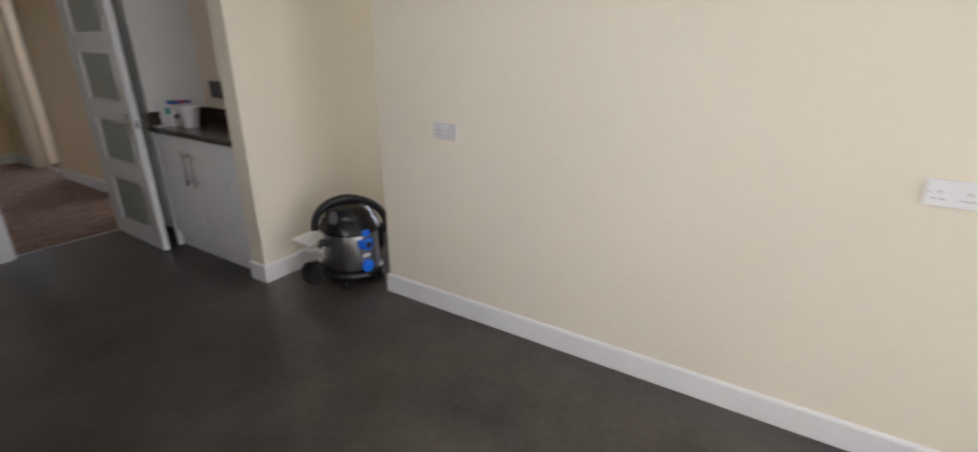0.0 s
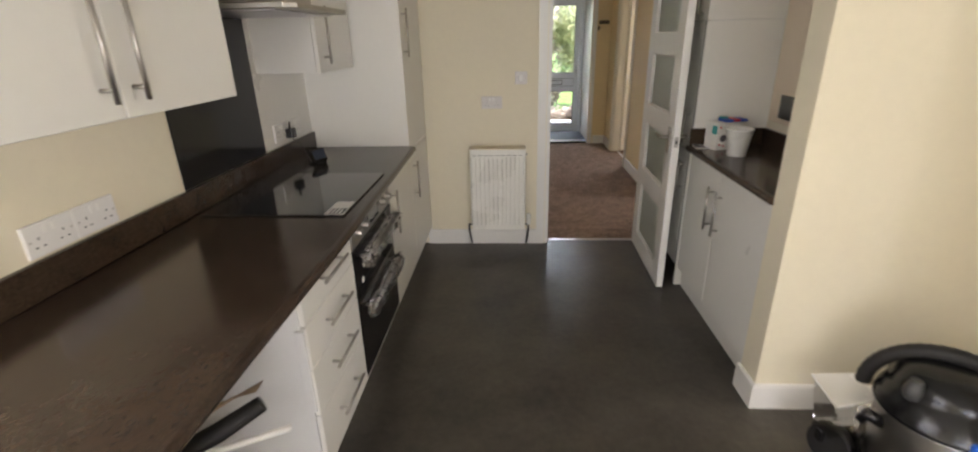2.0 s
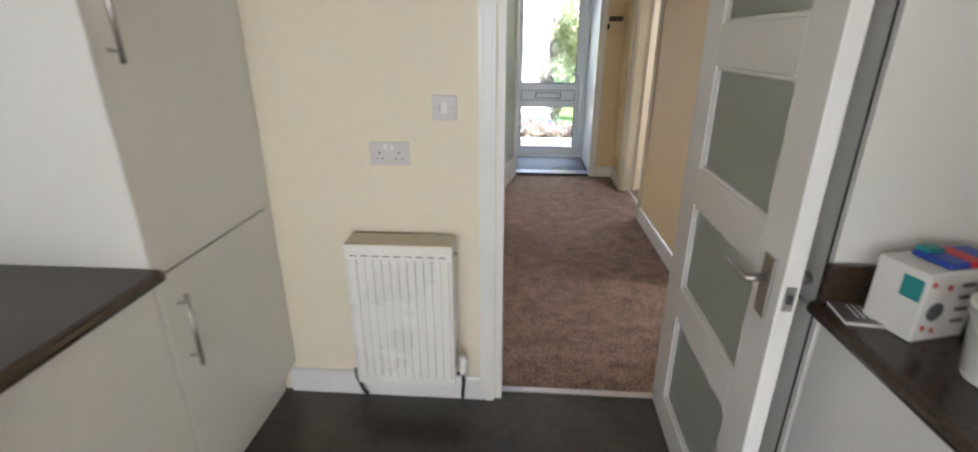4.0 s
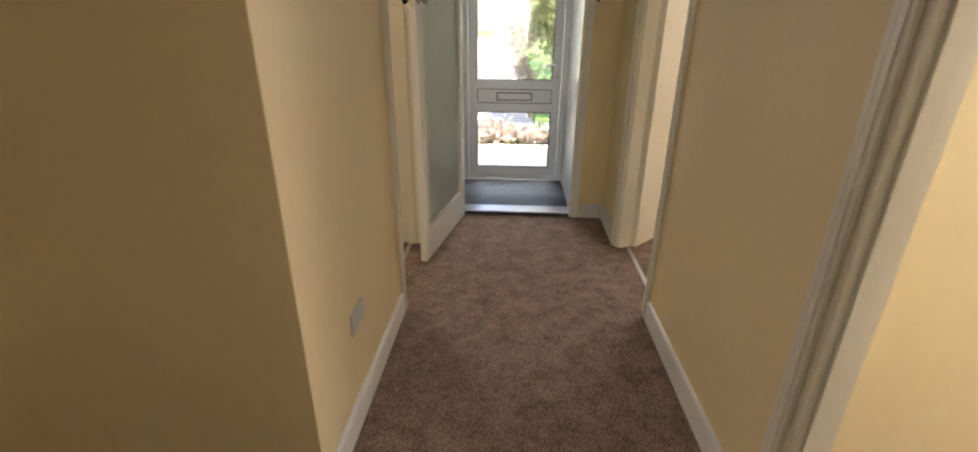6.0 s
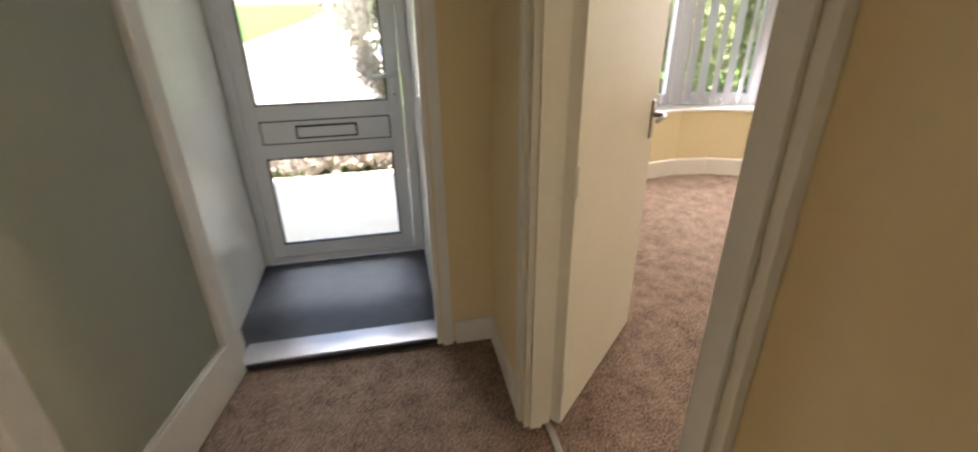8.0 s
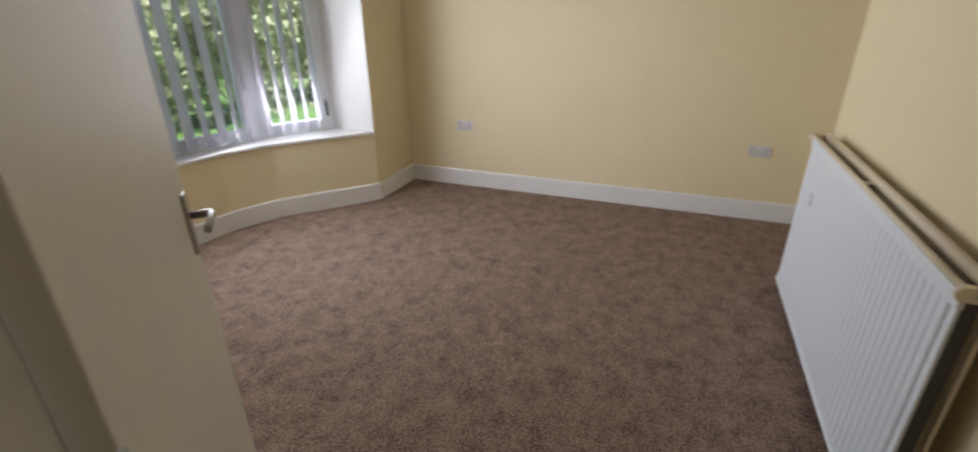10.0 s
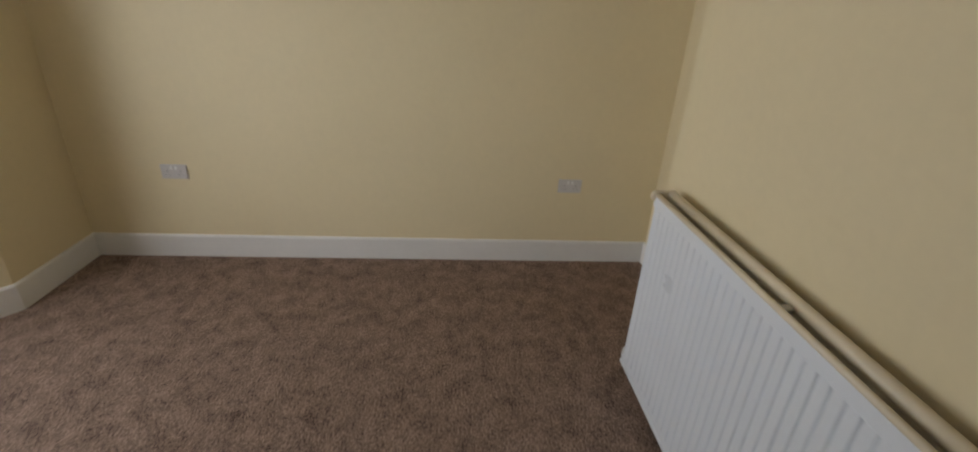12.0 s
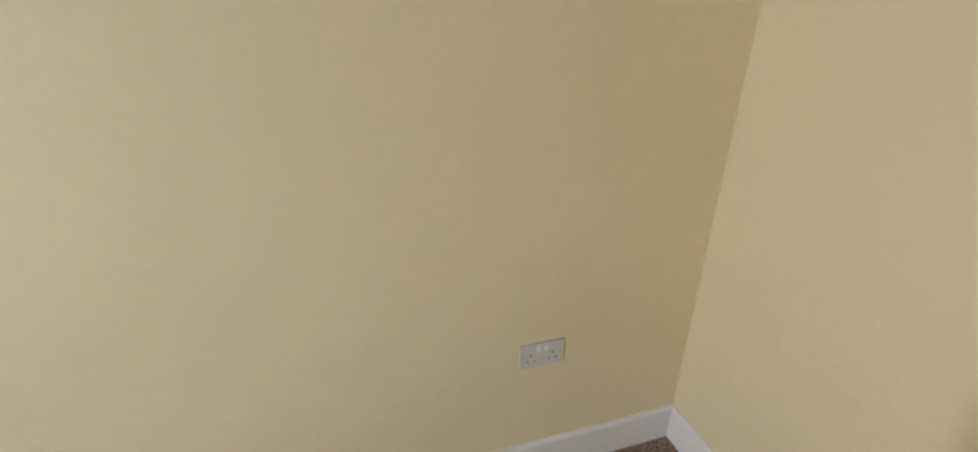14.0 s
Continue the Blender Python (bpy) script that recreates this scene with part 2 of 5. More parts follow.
def finish(bm, bevel=0.0, steps=1):
    bmesh.ops.recalc_face_normals(bm, faces=bm.faces[:])
    if bevel:
        sharp = [e for e in bm.edges if e.is_manifold and e.calc_face_angle(0) > 0.6]
        bmesh.ops.bevel(bm, geom=sharp, offset=bevel, segments=steps, affect="EDGES", profile=0.5, clamp_overlap=True)
    return bm


def mesh_of(name, bm, mat):
    me = bpy.data.meshes.new(name)
    bm.to_mesh(me)
    bm.free()
    me.materials.append(mat)
    return me


def thing(name, place, label, category, group="", turn=0, kind=""):
    """An Empty at a thing's base; its parts are meshes under it."""
    ob = new(name)
    ob.empty_display_size = 0.1
    BASE[ob] = pose(*place, 0, 0, turn)
    ob.matrix_basis = BASE[ob]
    return tagged(ob, label, category, group, kind)


def part(name, bm, mat, parent, label="", bevel=0.0, steps=1, local=False):
    """One mesh under a thing or a part. local: it is drawn in the thing's own axes, not in the world's."""
    finish(bm, bevel, steps)
    if not local:
        bm.transform(BASE[parent].inverted())
    ob = new(name, mesh_of(name, bm, mat))
    ob.parent = parent
    BASE[ob] = BASE[parent]
    return tagged(ob, label) if label else ob


def solo(name, bm, mat, label, category, group="", kind="", bevel=0.0, steps=1):
    """A thing of one mesh, drawn in the world's axes."""
    finish(bm, bevel, steps)
    return tagged(new(name, mesh_of(name, bm, mat)), label, category, group, kind)


def structure(name, bm, mat, label, category, bevel=0.0):
    return solo(name, bm, mat, label, category, "", "structure", bevel)


TOP = 2.42  # ceiling height


def wall_x(name, x0, x1, y0, y1, openings=(), mat=None, label="cream painted plaster wall", top=TOP):
    """A wall along y between x0 and x1; openings: (y from, y to, z from, z to)."""
    bm, y = bmesh.new(), y0
    for a, b, c, d in sorted(openings):
        if a > y:
            box(bm, x0, y, 0, x1, a, top)
        if c > 0:
            box(bm, x0, a, 0, x1, b, c)
        if d < top:
            box(bm, x0, a, d, x1, b, top)
        y = b
    if y < y1:
        box(bm, x0, y, 0, x1, y1, top)
    bmesh.ops.remove_doubles(bm, verts=bm.verts[:], dist=1e-5)
    return structure(name, bm, mat or (WARM_CREAM if "hall" in name else ROOM_CREAM if "room" in name or "front" in name else CREAM), label, "wall")


def wall_y(name, y0, y1, x0, x1, openings=(), mat=None, label="cream painted plaster wall", top=TOP):
    bm, x = bmesh.new(), x0
    for a, b, c, d in sorted(openings):
        if a > x:
            box(bm, x, y0, 0, a, y1, top)
        if c > 0:
            box(bm, a, y0, 0, b, y1, c)
        if d < top:
            box(bm, a, y0, d, b, y1, top)
        x = b
    if x < x1:
        box(bm, x, y0, 0, x1, y1, top)
    bmesh.ops.remove_doubles(bm, verts=bm.verts[:], dist=1e-5)
    return structure(name, bm, mat or (WARM_CREAM if "hall" in name else ROOM_CREAM if "room" in name or "front" in name else CREAM), label, "wall")


def skirting(name, path, height, depth=0.015, inside=1, gap=0.0):
    """A skirting board with a rounded top edge along a plan path; inside: 1 when the room lies to the path's left."""
    pts = [Vector((x, y, 0)) for x, y in path]
    bm = bmesh.new()
    profile = ((0, 0), (depth, 0), (depth, height - 0.012), (depth * 0.75, height - 0.003), (depth * 0.4, height), (0, height))
    rings = []
    for i, p in enumerate(pts):
        dirs = []
        if i > 0:
            dirs.append((pts[i] - pts[i - 1]).normalized())
        if i < len(pts) - 1:
            dirs.append((pts[i + 1] - pts[i]).normalized())
        norms = [Vector((-d.y, d.x, 0)) * inside for d in dirs]
        n = norms[0] if len(norms) == 1 else (norms[0] + norms[1]) / (1 + norms[0].dot(norms[1]))
        rings.append([bm.verts.new(p + n * (o + 0.001) + Vector((0, 0, z))) for o, z in profile])
    for a, b in zip(rings, rings[1:]):
        for k in range(len(profile)):
            j = (k + 1) % len(profile)
            bm.faces.new((a[k], a[j], b[j], b[k]))
    bm.faces.new(rings[0][::-1])
    bm.faces.new(rings[-1])
    return structure(name, bm, GLOSS_WHITE, "white gloss painted skirting board", "skirting board")

# ---- floors and ceiling ----
structure("floor_kitchen", boxes((-0.6, -4.4, -0.12, 4.7, 4.545, 0.0)), VINYL, "dark slate-effect vinyl kitchen floor", "floor")
structure("floor_hall", prism([(-0.45, 4.549), (2.218, 4.549), (2.218, 8.30), (0.70, 8.30), (0.70, 5.80), (-0.45, 5.80)], -0.12, 0.0), CARPET, "brown speckled carpet in the hall", "floor")
structure("floor_bay_room", prism([(2.222, 5.95), (6.0, 5.95), (6.06, 9.585), (5.38, 9.585), (4.78, 10.06), (4.16, 10.22), (3.54, 10.06), (2.94, 9.585), (2.222, 9.585)],
                                  -0.12, 0.0), CARPET, "brown speckled carpet in the bay room", "floor")
structure("floor_side_room", boxes((2.222, 4.60, -0.12, 4.30, 5.946, 0.0)), CARPET, "brown speckled carpet in the added side room", "floor")
structure("floor_left_room", boxes((-2.3, 6.0, -0.12, 0.696, 9.58, 0.0)), CARPET, "brown speckled carpet in the other front room", "floor")
structure("floor_lobby", boxes((0.90, 8.304, -0.12, 1.92, 9.34, -0.004)), PAVING, "concrete lobby floor under the matting", "floor")
structure("ceiling", boxes((-2.4, -4.5, TOP, 6.3, 10.5, TOP + 0.12)), CEILING_WHITE, "white painted ceiling", "ceiling")

# ---- walls ----
wall_x("wall_kitchen_left", -0.70, -0.45, -4.5, 4.49, [(-0.2, 1.30, 1.05, 2.12)])
wall_y("wall_kitchen_back", -4.5, -4.25, -0.45, 3.2, [(-0.30, 2.0, 0.25, 2.2)])
wall_x("wall_kitchen_right", 2.14, 2.26, -4.25, 1.93, [(-3.60, -1.40, 0.10, 2.10)])
wall_y("wall_alcove_near", 1.81, 1.93, 2.26, 4.6)
wall_x("wall_alcove_back", 4.6, 4.7, 1.81, 2.82, [(2.0, 2.62, 0.30, 2.10)])
wall_y("wall_pier", 2.685, 2.82, 1.785, 4.6)
wall_x("wall_niche_back", 2.20, 2.30, 2.82, 4.49)
wall_y("wall_kitchen_end", 4.49, 4.60, -0.70, 2.30, [(1.005, 1.735, 0, 2.02)])
wall_x("wall_hall_right", 2.13, 2.225, 4.60, 9.455, [(4.83, 5.62, 0, 2.02), (6.90, 7.77, 0, 2.02)])
wall_y("wall_hall_recess", 5.72, 5.90, -0.45, 0.63)
wall_x("wall_hall_recess_side", -0.58, -0.45, 4.60, 5.90)
wall_x("wall_hall_left", 0.63, 0.83, 5.72, 9.455, [(6.90, 7.745, 0, 2.02)])
wall_y("wall_hall_end", 8.30, 8.42, 0.83, 2.13, [(0.985, 1.885, 0, 2.06)])
wall_x("wall_lobby_left", 0.83, 0.93, 8.42, 9.455, label="white painted lobby side wall", mat=GLOSS_WHITE)
wall_x("wall_lobby_right", 1.885, 2.13, 8.42, 9.455, label="white painted lobby side wall", mat=GLOSS_WHITE)
wall_y("wall_front_over_door", 9.23, 9.455, 0.93, 1.885, [(0.93, 1.885, 0, 2.1)])
wall_y("wall_front", 9.455, 9.755, -2.3, 5.36, [(-1.6, 0.15, 0.56, 2.15), (0.93, 1.885, 0, 2.1), (2.96, 5.36, 0, 2.42)])
wall_y("wall_front_side", 9.455, 9.805, 5.36, 6.25)
wall_x("wall_bay_room_far", 5.95, 6.15, 5.8, 9.455)
wall_y("wall_bay_room_back", 5.80, 6.03, 2.225, 5.95)
structure("chimney_breast", boxes((3.14, 6.031, 0, 5.045, 6.405, TOP)), ROOM_CREAM, "cream painted chimney breast behind the radiator", "wall")
# Unseen side room, added to let fill light into the hall.
wall_y("wall_side_room_near", 4.60, 4.72, 2.225, 4.30)
wall_x("wall_side_room_far", 4.30, 4.42, 4.60, 5.80, [(4.80, 5.62, 0.75, 2.12)])
wall_x("wall_left_room_far", -2.4, -2.3, 5.9, 9.755)
wall_y("wall_left_room_back", 5.90, 6.0, -2.3, 0.63)

# bay: a canted recess below, at and above the window
FR = [(5.36, 9.85), (4.85, 10.16), (4.16, 10.38), (3.47, 10.16), (2.96, 9.85)]
BAY_IN = [(5.36, 9.455), (4.76, 9.975), (4.45, 10.115), (4.16, 10.16), (3.87, 10.115), (3.56, 9.975), (2.96, 9.455)]
BAY_OUT = [(2.96, 9.93), (3.43, 10.26), (4.16, 10.48), (4.89, 10.26), (5.36, 9.93)]
structure("wall_bay_below_window", prism(BAY_IN + BAY_OUT, 0, 0.555), ROOM_CREAM, "cream wall under the bay window", "wall")
structure("wall_bay_above_window", prism(BAY_IN + BAY_OUT, 2.12, TOP), ROOM_CREAM, "cream bulkhead over the bay window", "wall")
structure("bay_window_sill", prism([(5.357, 9.44), (4.752, 9.953), (4.445, 10.093), (4.16, 10.138), (3.875, 10.093), (3.568, 9.953), (2.963, 9.44),
                                    (2.963, 9.82), (3.48, 10.14), (4.16, 10.36), (4.84, 10.14), (5.357, 9.82)],
                                   0.556, 0.582), GLOSS_WHITE, "white gloss bay window sill board", "window sill", 0.005)
structure("bay_reveal_lining", boxes((5.348, 9.447, 0.583, 5.3595, 9.84, 2.119)), GLOSS_WHITE, "white painted window reveal", "reveal")

# ---- skirting boards ----
skirting("baseboard_kitchen_right", [(2.14, -4.24), (2.14, 1.93), (3.05, 1.93)], 0.12, inside=1)
skirting("baseboard_pier", [(3.09, 2.685), (1.785, 2.685), (1.785, 2.83)], 0.12, inside=1)
skirting("baseboard_kitchen_end", [(0.94, 4.49), (0.10, 4.49)], 0.115, inside=1)
skirting("baseboard_hall_right", [(2.13, 5.69), (2.13, 6.84)], 0.12)
skirting("baseboard_hall_right_end", [(2.13, 7.84), (2.13, 8.30), (1.95, 8.30)], 0.12)
skirting("baseboard_hall_left", [(0.83, 6.84), (0.83, 5.72), (-0.44, 5.72)], 0.12)
skirting("baseboard_hall_left_end", [(0.92, 8.30), (0.83, 8.30), (0.83, 7.815)], 0.12)
skirting("baseboard_bay_room", [(2.225, 6.84), (2.225, 6.03), (3.14, 6.03), (3.14, 6.405), (5.045, 6.405), (5.045, 6.03), (5.95, 6.03), (5.95, 9.455),
                                (5.36, 9.455), (4.76, 9.975), (4.45, 10.115), (4.16, 10.16), (3.87, 10.115), (3.56, 9.975), (2.96, 9.455), (2.225, 9.455), (2.225, 7.84)], 0.145)
skirting("baseboard_left_room", [(0.63, 7.815), (0.63, 9.455), (-2.29, 9.455)], 0.13)


def casing_boxes(width, depth):
    """Cross-section of a moulded casing: (from, to, thickness), from the opening outwards."""
    return ((0.006, width * 0.30, depth * 0.80), (width * 0.30, width * 0.62, depth), (width * 0.62, width * 0.74, depth * 0.62), (width * 0.74, width, depth * 0.80))


def architrave_x(name, x, side, y0, y1, top=2.02, width=0.066, depth=0.020):
    """Moulded door casing on a wall face at x; side: the way out of the wall."""
    bm = bmesh.new()
    for p, q, d in casing_boxes(width, depth):
        a, b = sorted((x + side * 0.001, x + side * d))
        box(bm, a, y0 - q, 0, b, y0 - p, top + q)
        box(bm, a, y1 + p, 0, b, y1 + q, top + q)
        box(bm, a, y0 - p, top + p, b, y1 + p, top + q)
    return structure(name, bm, DOOR_CREAM, "cream painted moulded door casing", "door frame")


def architrave_y(name, y, side, x0, x1, top=2.02, width=0.066, depth=0.020):
    bm = bmesh.new()
    for p, q, d in casing_boxes(width, depth):
        a, b = sorted((y + side * 0.001, y + side * d))
        box(bm, x0 - q, a, 0, x0 - p, b, top + q)
        box(bm, x1 + p, a, 0, x1 + q, b, top + q)
        box(bm, x0 - p, a, top + p, x1 + p, b, top + q)
    return structure(name, bm, GLOSS_WHITE, "white gloss moulded door casing", "door frame")


def lining_x(name, x0, x1, y0, y1, stop, top=2.02):
    """Door lining with its stop bead, in a wall that runs along y."""
    bm = boxes((x0, y0, 0, x1, y0 + 0.025, top), (x0, y1 - 0.025, 0, x1, y1, top), (x0, y0 + 0.025, top - 0.025, x1, y1 - 0.025, top),
               (stop, y0 + 0.025, 0, stop + 0.045, y0 + 0.038, top - 0.025), (stop, y1 - 0.038, 0, stop + 0.045, y1 - 0.025, top - 0.025))
    return structure(name, bm, DOOR_CREAM, "cream door lining with stop bead", "door frame")


architrave_y("trim_kitchen_door", 4.49, -1, 1.005, 1.735)
architrave_y("trim_kitchen_door_hall", 4.60, 1, 1.005, 1.735)
structure("trim_kitchen_door_lining", boxes((1.005, 4.488, 0, 1.030, 4.602, 2.02), (1.710, 4.488, 0, 1.735, 4.602, 2.02), (1.030, 4.488, 1.995, 1.710, 4.602, 2.02)),
          GLOSS_WHITE, "white gloss door lining", "door frame")
for hall_x, room_x, s, tag, far in ((2.13, 2.225, -1, "right", 7.77), (0.83, 0.63, 1, "left", 7.745)):
    architrave_x("trim_room_door_" + tag, hall_x, s, 6.90, far)
    architrave_x("trim_room_door_inner_" + tag, room_x, -s, 6.90, far)
    a, b = sorted((hall_x + s * 0.002, room_x - s * 0.002))
    lining_x("trim_room_lining_" + tag, a, b, 6.90, far, (a + b) / 2 - 0.03)
architrave_x("trim_hall_side_door", 2.13, -1, 4.83, 5.62)
lining_x("trim_hall_side_lining", 2.128, 2.227, 4.83, 5.62, 2.15)
architrave_y("trim_lobby", 8.30, -1, 0.985, 1.885, 2.06, 0.05)
structure("trim_lobby_lining", boxes((0.985, 8.298, 0, 1.005, 8.422, 2.06), (1.865, 8.298, 0, 1.885, 8.422, 2.06)), GLOSS_WHITE,
          "white gloss lobby door lining", "door frame")


def strip(name, x0, y0, x1, y1, label, z=0.006):
    bm = boxes((x0, y0, 0.0006, x1, y1, z))
    return solo(name, bm, ALU, label, "threshold strip", bevel=0.002)


strip("threshold_strip", 1.03, 4.53, 1.71, 4.565, "aluminium strip where vinyl meets carpet")
strip("threshold_strip", 2.207, 6.926, 2.234, 7.744, "thin aluminium strip under the bay room door")
strip("threshold_strip", 0.69, 6.926, 0.717, 7.719, "thin aluminium strip under the other room door")
t = thing("lobby_threshold", (1.43, 8.38, 0), "raised aluminium threshold with dark nosing before the entrance mat", "threshold")
part("tread", boxes((1.006, 8.312, 0.004, 1.864, 8.455, 0.03)), ALU, t, bevel=0.004)
part("nosing", boxes((1.006, 8.296, 0.001, 1.864, 8.311, 0.026)), BLACK_RUBBER, t, "black rubber nosing", 0.003)
solo("entrance_mat", boxes((0.935, 8.457, -0.003, 1.88, 9.225, 0.016)), MAT_PILE, "dark blue-grey ribbed matting filling the lobby", "door mat", bevel=0.004)


BROWN_PAPER = material("brown_paper", (0.42, 0.30, 0.19), 0.7, vary=0.4, coarse=30, fine=90)
PALE_PRINT = material("pale_grey_print", (0.50, 0.49, 0.47), 0.4, vary=0.15, coarse=20)

# ---- kitchen units ----
def bar_handle(parent, x, y, z, length, upright=True, out=(1, 0, 0), name="handle"):
    """A straight steel bar on two posts."""
    bm = bmesh.new()
    o = Vector(out)
    c = Vector((x, y, z)) + o * 0.032
    along = Vector((0, 0, 1)) if upright else Vector((-o.y, o.x, 0))
    tube(bm, [c - along * length / 2, c + along * length / 2], 0.006, 12)
    for k in (-1, 1):
        q = c + along * (k * (length / 2 - 0.03))
        tube(bm, [q - o * 0.032, q], 0.005, 8)
    return part(name, bm, STEEL, parent, "brushed steel bar handle")


FX = 0.115  # face of the carcasses on the sink side; doors stand proud of it
FRONT = FX + 0.019

worktop = thing("worktop", (-0.14, 1.0, 0.87), "dark brown stone-effect laminate worktop along the wall", "worktop")
bm = bmesh.new()
edge = [(-0.448, 0.872), (0.158, 0.872), (0.168, 0.876), (0.174, 0.884), (0.176, 0.892), (0.173, 0.902), (0.166, 0.908), (0.157, 0.910), (-0.448, 0.910)]
SX0, SX1, SY0, SY1 = -0.335, 0.095, 0.535, 1.07  # sink bowl cut-out


def profile_run(bm, profile, y0, y1, deeper=(0, 0)):
    """A moulded run along y; deeper: how far its front stands out more at each end."""
    a, b = ([bm.verts.new((x + (d if abs(x) < 0.2 and x > 0.1 else 0), y, z)) for x, z in profile] for y, d in ((y0, deeper[0]), (y1, deeper[1])))
    for i in range(len(profile)):
        j = (i + 1) % len(profile)
        bm.faces.new((a[i], a[j], b[j], b[i]))
    bm.faces.new(a[::-1])
    bm.faces.new(b)


profile_run(bm, edge, 0.40, SY0, (0.036, 0.036))
profile_run(bm, edge, SY1, 2.30, (0.036, 0.036))
profile_run(bm, edge, 2.30, 3.838, (0.036, 0))
profile_run(bm, [(SX1, 0.872)] + edge[1:-1] + [(SX1, 0.910)], SY0, SY1, (0.036, 0.036))
box(bm, -0.448, SY0, 0.872, SX0, SY1, 0.910)
part("slab", bm, WORKTOP, worktop)
part("upstand", boxes((-0.4485, 0.40, 0.911, -0.428, 3.838, 1.005)), WORKTOP, worktop, bevel=0.003)

# sink with drainer
sink = thing("sink", (-0.11, 1.0, 0.91), "stainless steel inset sink with ribbed drainer", "sink")
ZD = 0.9125
HX0, HX1, HY0, HY1 = SX0 + 0.012, SX1 - 0.012, SY0 + 0.012, SY1 - 0.012
bm = bmesh.new()
xs, ys = (-0.355, HX0, HX1, 0.146), (0.435, HY0, HY1, 1.425)
for i in range(3):
    for j in range(3):
        if (i, j) != (1, 1):
            box(bm, xs[i], ys[j], 0.9105, xs[i + 1], ys[j + 1], ZD)
bmesh.ops.remove_doubles(bm, verts=bm.verts[:], dist=1e-5)
part("deck", bm, SINK_STEEL, sink)
bm = bmesh.new()
for x0, y0, x1, y1 in ((-0.355, 1.417, 0.146, 1.425), (0.138, 0.435, 0.146, 1.417), (-0.355, 0.435, -0.347, 1.417)):
    box(bm, x0, y0, ZD + 0.0002, x1, y1, 0.9165)
part("outer_lip", bm, SINK_STEEL, sink, bevel=0.0015)
bm = bmesh.new()
tube(bm, [(-0.335, 1.085, ZD), (-0.335, 1.37, ZD), (-0.325, 1.385, ZD), (0.060, 1.385, ZD), (0.080, 1.378, ZD), (0.090, 1.36, ZD), (0.092, 1.335, ZD)], 0.0055, 8)
part("drainer_border", bm, SINK_STEEL, sink)
for k in range(9):
    x = -0.300 + k * 0.0455
    bm = bmesh.new()
    tube(bm, [(x - 0.002, 1.11, ZD), (x, 1.125, ZD + 0.0012), (x, 1.34, ZD + 0.0012), (x, 1.357, ZD - 0.001)], 0.0032, 8)
    part("drainer_rib", bm, SINK_STEEL, sink)
    if k < 8:
        bm = bmesh.new()
        tube(bm, [(x + 0.008, 1.097, ZD), (x + 0.013, 1.097, ZD + 0.001), (x + 0.033, 1.097, ZD + 0.001), (x + 0.038, 1.097, ZD)], 0.0035, 8)
        part("rib_end", bm, SINK_STEEL, sink)
bm = bmesh.new()
rows = []
for inset, z in ((0.0, ZD), (0.002, 0.9155), (0.005, 0.9155), (0.009, 0.911), (0.022, 0.80), (0.045, 0.765), (0.10, 0.757)):
    ring = []
    x0, x1, y0, y1 = SX0 + 0.018 + inset, SX1 - 0.018 - inset, SY0 + 0.018 + inset, SY1 - 0.018 - inset
    r = 0.06
    for cx, cy, a0 in ((x1 - r, y1 - r, 0), (x0 + r, y1 - r, 90), (x0 + r, y0 + r, 180), (x1 - r, y0 + r, 270)):
        for k in range(5):
            a = radians(a0 + 22.5 * k)
            ring.append(bm.verts.new((cx + r * math.cos(a), cy + r * math.sin(a), z)))
    rows.append(ring)
for a, b in zip(rows, rows[1:]):
    for k in range(len(a)):
        f = bm.faces.new((a[k], a[(k + 1) % len(a)], b[(k + 1) % len(a)], b[k]))
        f.smooth = True
bm.faces.new(rows[-1])
outer = [bm.verts.new(p) for p in ((HX1, HY1, ZD), (HX0, HY1, ZD), (HX0, HY0, ZD), (HX1, HY0, ZD))]
ring = rows[0]
for k in range(20):
    c, d, nxt = outer[k // 5], outer[((k + 1) // 5) % 4], ring[(k + 1) % 20]
    bm.faces.new((ring[k], nxt, c) if c is d else (ring[k], nxt, d, c))
part("bowl", bm, SINK_STEEL, sink)
bm = lathe(bmesh.new(), [(0.001, 0.0), (0.032, 0.001), (0.040, 0.004), (0.041, 0.001)], 20, (-0.11, 0.755, 0.758))
part("waste", bm, STEEL, sink, "round steel waste")


def unit(name, y0, y1, label, z0=0.15, z1=0.868, x0=-0.44, x1=FX, group="kitchen base units"):
    t = thing(name, ((x0 + x1) / 2, (y0 + y1) / 2, 0), label, "kitchen cabinet", group)
    b = 0.018
    bm = boxes((x0, y0 + 0.001, z0, x1, y0 + b, z1), (x0, y1 - b, z0, x1, y1 - 0.001, z1), (x0, y0 + b, z0, x1, y1 - b, z0 + b),
               (x0, y0 + b, z1 - b, x1, y1 - b, z1), (x0, y0 + b, z0 + b, x0 + b, y1 - b, z1 - b))
    part("carcass", bm, CARCASS, t, bevel=0.001)
    return t


def front(parent, y0, y1, z0, z1, x=FX, side=1, name="door", mat=None):
    a, b = sorted((x + side * 0.002, x + side * 0.020))
    return part(name, boxes((a, y0 + 0.002, z0, b, y1 - 0.002, z1)), mat or CAB_WHITE, parent, "white satin cabinet front", 0.003, 2)


